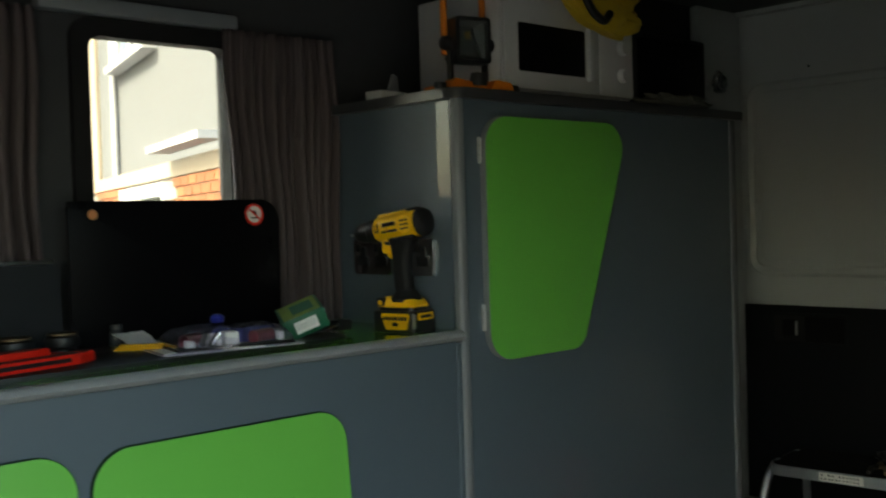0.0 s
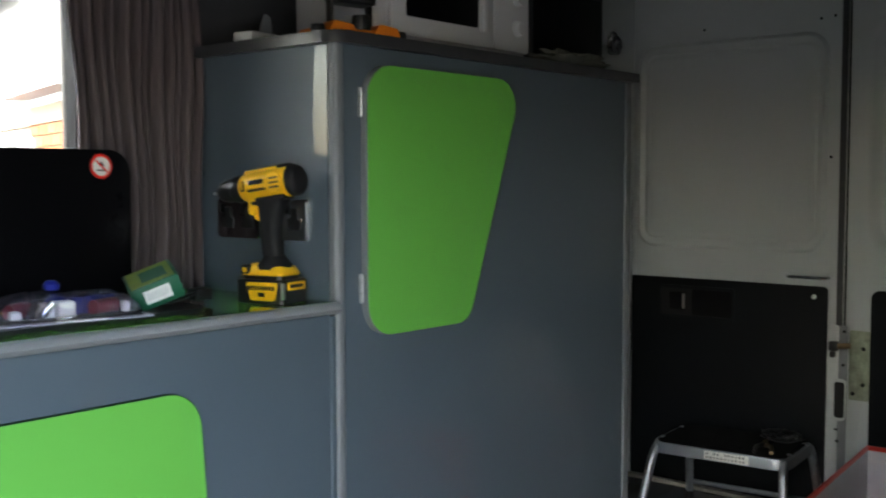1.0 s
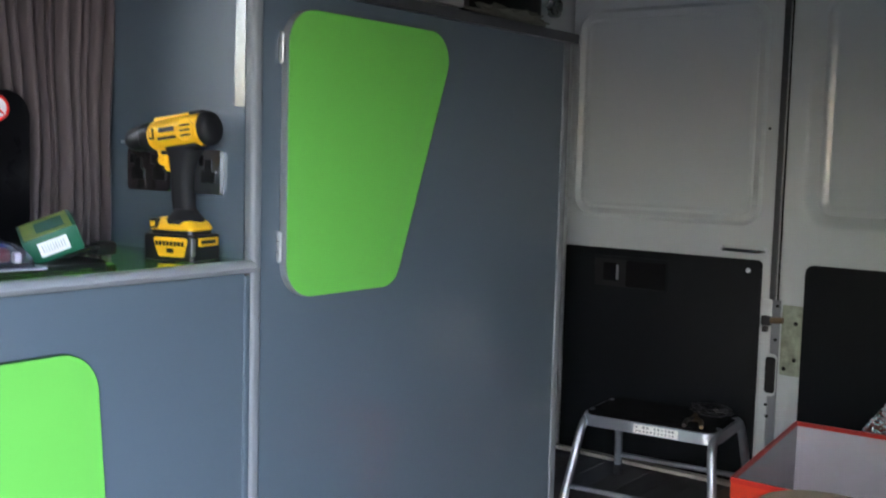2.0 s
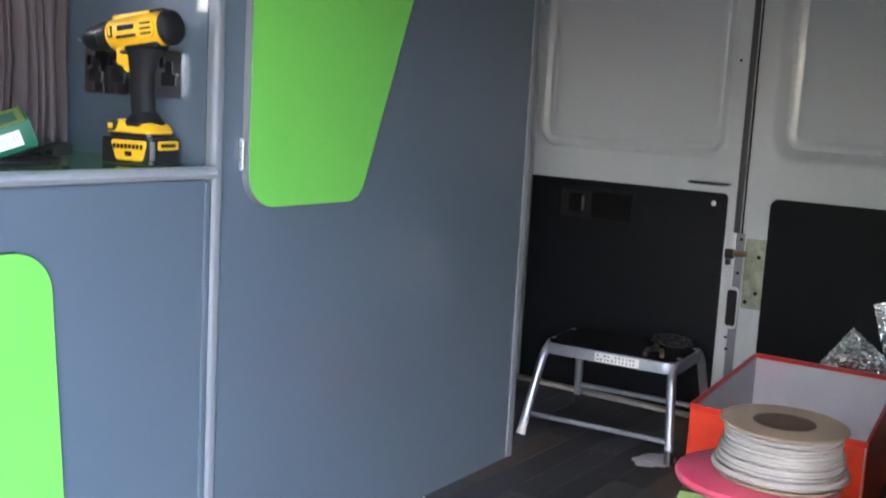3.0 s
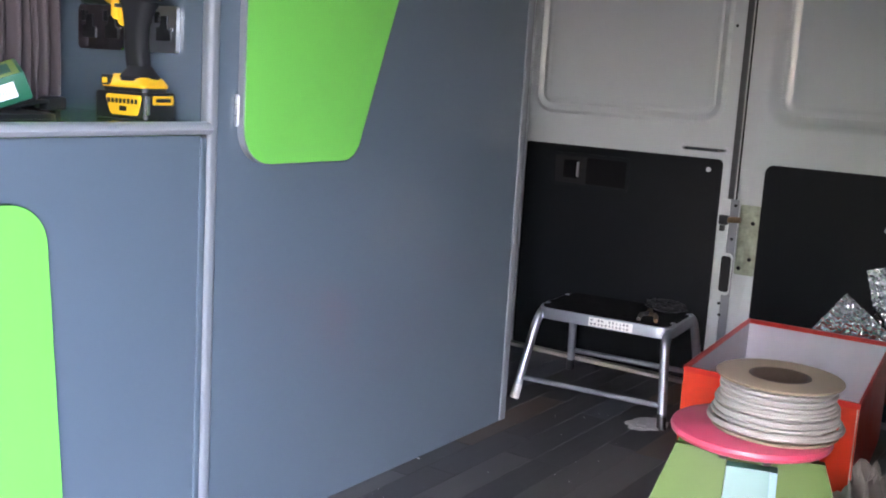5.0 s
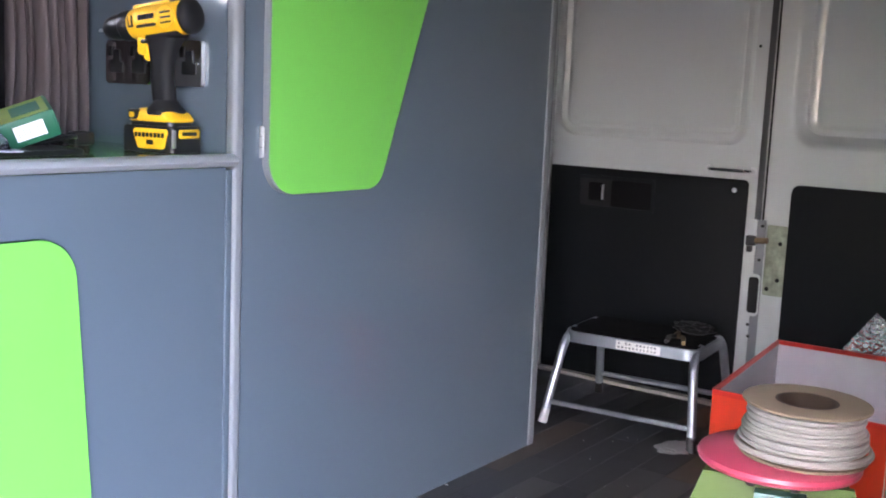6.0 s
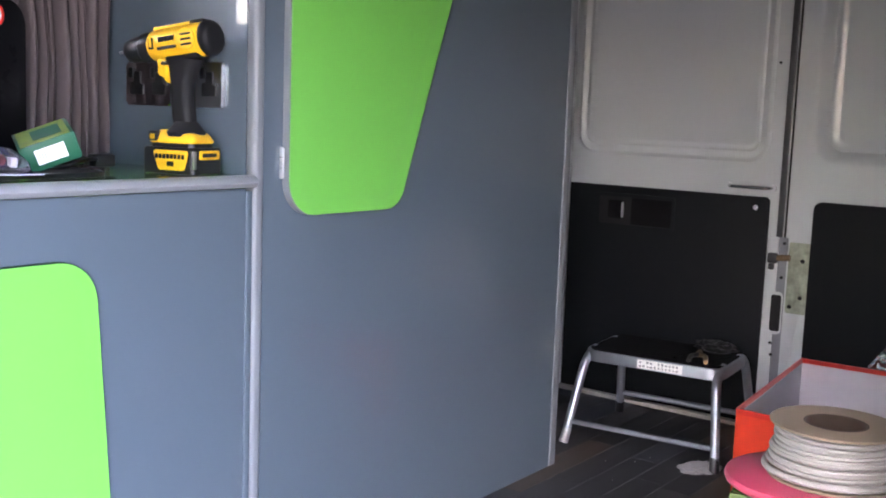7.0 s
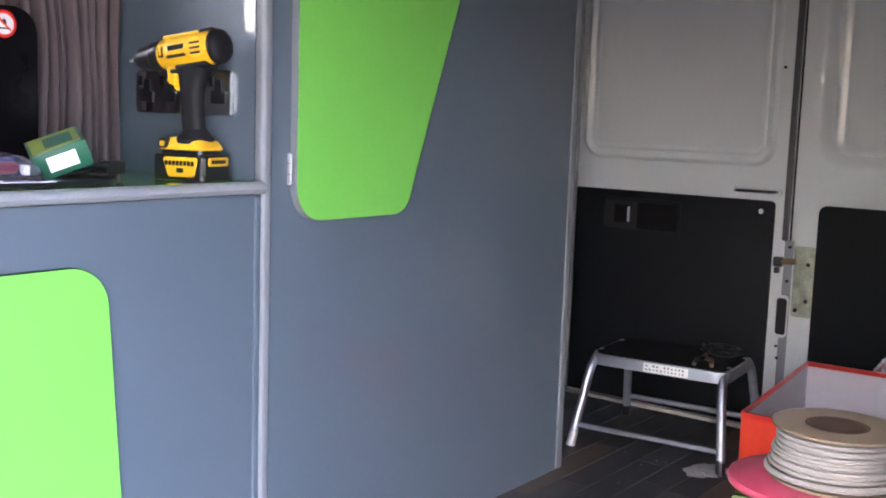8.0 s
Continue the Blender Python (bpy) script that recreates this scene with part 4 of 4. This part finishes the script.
tread = part("tread_frame", slab(rrect(-0.155, 0.145, -0.225, 0.225, 0.05), "z", SH - 0.034, SH, 0.004), M_SILVERPAINT, st, "silver tread frame")
part("tread_mat", slab(rrect(-0.145, 0.135, -0.215, 0.215, 0.042), "z", SH - 0.001, SH + 0.005, 0.002), M_MAT, tread, "black ribbed tread mat")
for k in range(11):
    part("tread_rib", box(-0.125 + k * 0.024, -0.115 + k * 0.024, -0.20, 0.20, SH + 0.0048, SH + 0.0065), M_MAT, tread)
lab = part("label_plate", box(-0.1565, -0.1553, -0.105, 0.04, SH - 0.031, SH - 0.003), M_WHITE, tread, "white instruction label with rows of small dark marks")
rng = random.Random(5)
for row in range(2):
    for k in range(11):
        if rng.random() < 0.85:
            y = 0.03 - k * 0.0118
            part("print_bar", box(-0.1572, -0.1564, y - 0.0035, y + 0.0035 * rng.uniform(0.2, 1), SH - 0.014 - row * 0.012, SH - 0.007 - row * 0.012 - rng.uniform(0, 0.002)), M_EDGE, lab)
part("rivet", rod((-0.10, -0.06, SH + 0.004), (-0.10, -0.06, SH + 0.012), 0.005, seg=14), M_CHROME, tread)

pl = thing("pliers", pose(1.65, -0.255, SH + 0.0068, 0, 0, 20), "dark worn pliers lying on the step stool", "pliers")
for s in (-1, 1):
    part("handle", tube(bend([(-0.01, 0.0, 0.008), (-0.04, s * 0.022, 0.01), (-0.12, s * 0.026, 0.01)], 0.015), 0.007, 8), M_BLKPLASTIC if s > 0 else M_TAN, pl)
part("jaw", slab(rounded([(-0.015, -0.014), (0.05, -0.006), (0.05, 0.006), (-0.015, 0.014)], 0.003, 3), "z", 0.0, 0.012, 0.003), M_TAN, pl)
tin = new("tool_pouch", finish(lump(0.05, 0.06, 0.034, 0.35, 2.2, 7.0), "tool_pouch", M_BLKPLASTIC))
tin.matrix_world = pose(1.75, -0.27, SH + 0.0065)
tagged(tin, "small dark pouch on the step stool", "pouch")

film = new("plastic_scrap", finish(lump(0.068, 0.05, 0.010, 0.45, 2.2, 3.0, 5), "plastic_scrap", M_PLASTICBAG))
film.matrix_world = pose(1.475, -0.355, 0.0005, 0, 0, -20)
tagged(film, "scrap of milky plastic film on the floor by the stool's foot", "plastic film")

# specks of dust and offcuts on the floor
bm = bmesh.new()
rng = random.Random(77)
for k in range(46):
    px, py = (0.765, -0.010) if k == 0 else (rng.uniform(0.4, 1.5), rng.uniform(-0.75, -0.01))
    r = 0.0042 if k == 0 else rng.uniform(0.0007, 0.0024)
    bmesh.ops.create_icosphere(bm, subdivisions=1, radius=r, matrix=Matrix.Translation((px, py, r * 0.5)) @ Matrix.Diagonal((1, rng.uniform(0.6, 1.4), 0.5, 1)))
dust = new("floor_crumbs", finish(bm, "floor_crumbs", M_PAPER))
tagged(dust, "pale crumbs and dust scattered on the dark floor", "dust", kind="stuff")

# ---------------------------------------------------------------- pink stool and cable reel
SX, SY, SZ = 0.142, -1.066, 0.508
ps = thing("child_stool", pose(SX, SY, 0, 0, 0, 0), "low stool with a round pink seat, green and turquoise legs", "stool")
part("seat", lathe([(0.0001, SZ - 0.016), (0.115, SZ - 0.016), (0.120, SZ - 0.0135), (0.122, SZ - 0.008), (0.120, SZ - 0.0025), (0.115, SZ), (0.0001, SZ)], 56), M_PINK, ps, "round pink seat")


def leg_board(ang, w0, w1, r0, r1, z1, thick, material, name, off=0.0):
    bm = slab([(-w1 / 2, 0.0), (w1 / 2, 0.0), (w0 / 2, z1), (-w0 / 2, z1)], "y", -thick / 2, thick / 2, 0.003)
    for v in bm.verts:
        v.co.x += off
        v.co.y += -(r1 + (r0 - r1) * v.co.z / z1)
    bmesh.ops.rotate(bm, verts=bm.verts, cent=(0, 0, 0), matrix=Matrix.Rotation(radians(ang), 3, "Z"))
    return part(name, bm, material, ps)


FACE = -72       # the green panel looks towards the side door
leg_board(FACE, 0.215, 0.56, 0.060, 0.15, SZ - 0.021, 0.016, M_LIME, "green_panel")
leg_board(FACE + 180, 0.20, 0.46, 0.060, 0.14, SZ - 0.021, 0.016, M_LIME, "green_panel")
leg_board(FACE + 0, 0.062, 0.09, 0.084, 0.174, SZ - 0.034, 0.026, M_TEAL, "turquoise_leg")
leg_board(FACE + 0, 0.010, 0.014, 0.084, 0.174, SZ - 0.034, 0.028, M_SKYBLUE, "blue_edge", 0.0365)
leg_board(FACE + 180, 0.055, 0.085, 0.084, 0.164, SZ - 0.034, 0.026, M_TEAL, "turquoise_leg")
for a in (FACE - 22, FACE + 14):
    part("bracket", box(-0.007, 0.007, -0.104, -0.085, SZ - 0.026, SZ - 0.0165, 0.003), M_BLKPLASTIC, ps).matrix_basis = pose(0, 0, 0, 0, 0, a)

reel = thing("cable_reel", pose(0.162, -1.095, SZ + 0.0008, 0, 0, 20), "cardboard reel of white electric cable on the pink stool", "cable reel")
RR = 0.0955


def annulus(prof, seg):
    """Turns a closed (radius, height) outline about z, with the hole left open."""
    bm = bmesh.new()
    rings = [[bm.verts.new((r * math.cos(2 * math.pi * i / seg), r * math.sin(2 * math.pi * i / seg), h)) for i in range(seg)] for r, h in prof]
    for a, b in zip(rings, rings[1:] + rings[:1]):
        for i in range(seg):
            bm.faces.new((a[i], a[(i + 1) % seg], b[(i + 1) % seg], b[i]))
    return bm


def open_flange(z):
    return annulus([(0.047, z), (RR - 0.001, z), (RR, z + 0.001), (RR, z + 0.003), (RR - 0.001, z + 0.004), (0.047, z + 0.004)], 60)


RH = 0.08
part("lower_flange", open_flange(0.0), M_KRAFT, reel, "brown cardboard flange")
part("upper_flange", open_flange(RH), M_KRAFT, reel, "brown cardboard flange")
part("core", annulus([(0.0466, 0.0), (0.0466, RH + 0.004), (0.0438, RH + 0.004), (0.0438, 0.0)], 48), M_KRAFTSHADE, reel, "brown board tube with the hole's shade in its colour")
rng = random.Random(11)
turns, per, cr = 11, 72, 0.0034
pts = []
for i in range(turns * per + 1):
    a = 2 * math.pi * i / per
    tz = 0.0086 + (RH - 0.0145) * (i / (turns * per))
    wob = 0.0010 * math.sin(a * 0.37 + 1) + 0.0007 * math.sin(a * 0.61)
    rad = 0.0825 + 0.017 * (1 - i / (turns * per)) ** 1.6 + 0.002 * math.sin(a * 0.23)
    pts.append((rad * math.cos(a), rad * math.sin(a), min(RH - 0.006, max(0.009, tz + wob))))
part("cable_layer", tube(pts, cr, 8), M_CABLE, reel, "white cable wound in uneven turns")
pts = []
for i in range(9 * per + 1):
    a = -2 * math.pi * i / per
    tz = 0.012 + (RH - 0.02) * (i / (9 * per))
    pts.append(((0.0745 + 0.001 * math.sin(a * 0.3)) * math.cos(a), (0.0745 + 0.001 * math.sin(a * 0.3)) * math.sin(a), tz))
part("cable_layer", tube(pts, 0.005, 8), M_CABLE, reel)
part("wound_core", annulus([(0.0475, 0.006), (0.073, 0.006), (0.073, RH - 0.002), (0.0475, RH - 0.002)], 40), M_CABLE, reel)
part("tag", box(-0.006, 0.006, -0.098, -0.097, 0.04, 0.056), M_WHITE, reel).matrix_basis = pose(0, 0, 0, 0, 0, 40)

# ---------------------------------------------------------------- red carton
rb = thing("red_carton", pose(1.5, -0.76, 0), "open orange-red cardboard box with a pale lilac inside", "box")
BH = 0.30
C = [(-0.350, 0.187), (0.366, 0.255), (0.387, -0.176), (-0.359, -0.260)]     # rim corners: front-left, back-left, back-right, front-right
T = 0.006


def wall_board(a, b, z0, z1, t, material, name, off=0.0):
    a, b = Vector(a), Vector(b)
    n = Vector((-(b - a).y, (b - a).x)).normalized()
    bm = bmesh.new()
    q = [a + n * off, b + n * off, b + n * (off + t), a + n * (off + t)]
    lo = [bm.verts.new((p.x, p.y, z0)) for p in q]
    hi = [bm.verts.new((p.x, p.y, z1)) for p in q]
    bm.faces.new(lo), bm.faces.new(hi)
    for i in range(4):
        j = (i + 1) % 4
        bm.faces.new((lo[i], lo[j], hi[j], hi[i]))
    return part(name, bm, material, rb)


for i in range(4):
    a, b = C[i], C[(i + 1) % 4]
    wall_board(a, b, 0.001, BH, -T * 0.5, M_REDCARD, "side_board", 0.0)
    wall_board(a, b, 0.004, BH - 0.012, -T * 0.4, M_CARDIN, "lining_board", -T * 0.51)
    wall_board(a, b, BH - 0.0125, BH + 0.002, -T, M_REDRIM, "rim", 0.001)
bm = bmesh.new()
lo = [bm.verts.new((x * 0.98, y * 0.98, 0.002)) for x, y in C]
hi = [bm.verts.new((x * 0.98, y * 0.98, 0.005)) for x, y in C]
bm.faces.new(lo), bm.faces.new(hi)
for i in range(4):
    bm.faces.new((lo[i], lo[(i + 1) % 4], hi[(i + 1) % 4], hi[i]))
part("base_board", bm, M_CARDIN, rb)

# ---------------------------------------------------------------- foil, bag and paper by the rear door
def foil_sheet(m, w, h, seed, label):
    ob = new("foil_insulation", finish(crumple(w, h, 110, 150, 0.003, 100, seed, 0.004), "foil_insulation", M_FOIL, 25))
    ob.matrix_world = m
    return tagged(ob, label, "insulation", "pieces of foil insulation")


foil_sheet(pose(1.90, -1.14, 0.004, 12, 20, 88), 0.30, 0.58, 2.0, "tall crinkled silver foil insulation leaning on the rear door")
foil_sheet(pose(1.865, -1.15, 0.06, 8, 55, 88), 0.16, 0.52, 6.0, "narrow crinkled silver foil insulation slumped against the taller piece")
bb = new("bin_bag", finish(lump(0.22, 0.12, 0.24, 0.3, 2.2, 3.3, 5), "bin_bag", M_BAG))
bb.matrix_world = pose(1.74, -1.115, 0.0)
tagged(bb, "full black plastic bin bag on the floor", "bag")
pr = new("dust_sheet", finish(lump(0.2, 0.1, 0.2, 0.6, 3.4, 1.3, 5), "dust_sheet", M_RAG))
pr.matrix_world = pose(0.86, -1.155, 0.0)
tagged(pr, "crumpled off-white dust sheet on the floor", "cloth")

# ---------------------------------------------------------------- the house outside the window
hm = Matrix.Translation((4.29, 12.0, -0.55)) @ Matrix.Rotation(math.atan2(-6.84, -1.90), 4, "Z")
# local x runs along the front towards the van, local -y... +y is away from the viewer
hs = thing("house", hm, "white rendered house with an orange brick ground floor", "house")
part("upper_wall", box(-6, 8.6, 0.9, 1.2, 2.2, 6.5), M_RENDER, hs)
part("lower_wall", box(-6, 8.6, -0.25, 0.25, 0, 2.08), M_MORTAR, hs)
part("flat_roof", box(-6.2, 8.6, -0.25, 1.0, 2.15, 2.19), M_SOFFIT, hs)
part("fascia", box(-6.2, 8.6, -0.28, -0.251, 2.085, 2.20), M_FASCIA, hs)
part("roof", box(-6.5, 8.6, 0.3, 5, 6.5, 6.8), M_SOFFIT, hs)
part("corner_board", box(-3.7, -2.42, 0.84, 0.899, 2.2, 6.4), M_FASCIA, hs)
part("downpipe", rod((-0.95, 0.84, 2.2), (-0.95, 0.84, 6.4), 0.05, seg=12), M_SOFFIT, hs)
for x0, z0, w, hgt, yy in ((-0.75, 4.05, 2.35, 1.3, 0.9), (5.45, 1.25, 1.7, 0.80, -0.25)):
    w_ = part("window", ring_plate(rrect(x0, x0 + w, z0, z0 + hgt, 0.01, 2), rrect(x0 + 0.1, x0 + w - 0.1, z0 + 0.1, z0 + hgt - 0.1, 0.01, 2), "y", yy - 0.001, yy - 0.09), M_WHITEMETAL, hs)
    part("pane", box(x0 + 0.1, x0 + w - 0.1, yy - 0.04, yy - 0.02, z0 + 0.1, z0 + hgt - 0.1), M_PANE, w_)
    part("mullion", box(x0 + w * 0.42, x0 + w * 0.42 + 0.08, yy - 0.08, yy - 0.041, z0 + 0.1, z0 + hgt - 0.1), M_WHITEMETAL, w_)
    part("sill", box(x0 - 0.1, x0 + w + 0.1, yy - 0.2, yy - 0.001, z0 - 0.1, z0 - 0.002), M_SOFFIT, w_)
part("porch_roof", box(7.15, 8.6, -0.46, -0.29, 2.25, 2.30), M_SOFFIT, hs)

# ---------------------------------------------------------------- floor planks
rng = random.Random(21)
PW = 0.092
meshes = {}
y = WALL_Y - 0.004
row = 0
while y > WALL_R + 0.01:
    x = FRONT_X + 0.01 - rng.uniform(0, 0.5)
    y1 = max(WALL_R + 0.002, y - PW)
    while x < DOOR_X - 0.05:
        ln = rng.choice((0.30, 0.38, 0.46, 0.55, 0.64))
        a, b = max(x, FRONT_X + 0.004), min(x + ln, DOOR_X - 0.047)
        if b - a > 0.03 and not (b < 0.0 and y1 > 0.05):
            key = (round(b - a, 3), round(y - y1, 3), rng.choice((0, 0, 0, 0, 1, 1, 2, 2, 3, 4)))
            if key not in meshes:
                bm = box(-(b - a) / 2 + 0.0008, (b - a) / 2 - 0.0008, -(y - y1) / 2 + 0.0008, (y - y1) / 2 - 0.0008, -0.0038, 0.0)
                meshes[key] = finish(bm, "plank", PLANK_TONES[key[2]])
            p = new("plank", meshes[key])
            p.location = ((a + b) / 2, (y + y1) / 2, 0)
            p.parent = floor
        x += ln
    y = y1
    row += 1

# bricks of the house's lower wall
bmesh_brick = finish(box(-0.107, 0.107, -0.012, 0.012, -0.0325, 0.0325), "brick", M_BRICK)
lw = [o for o in hs.children if o.name.startswith("lower_wall")][0]
for r in range(11):
    for c in range(13):
        u = 4.05 + c * 0.226 if c < 6 else 7.25 + (c - 6) * 0.226
        b = new("brick", bmesh_brick)
        b.location = (u + (0.113 if r % 2 else 0), -0.258, 1.29 + r * 0.0755)
        b.parent = lw
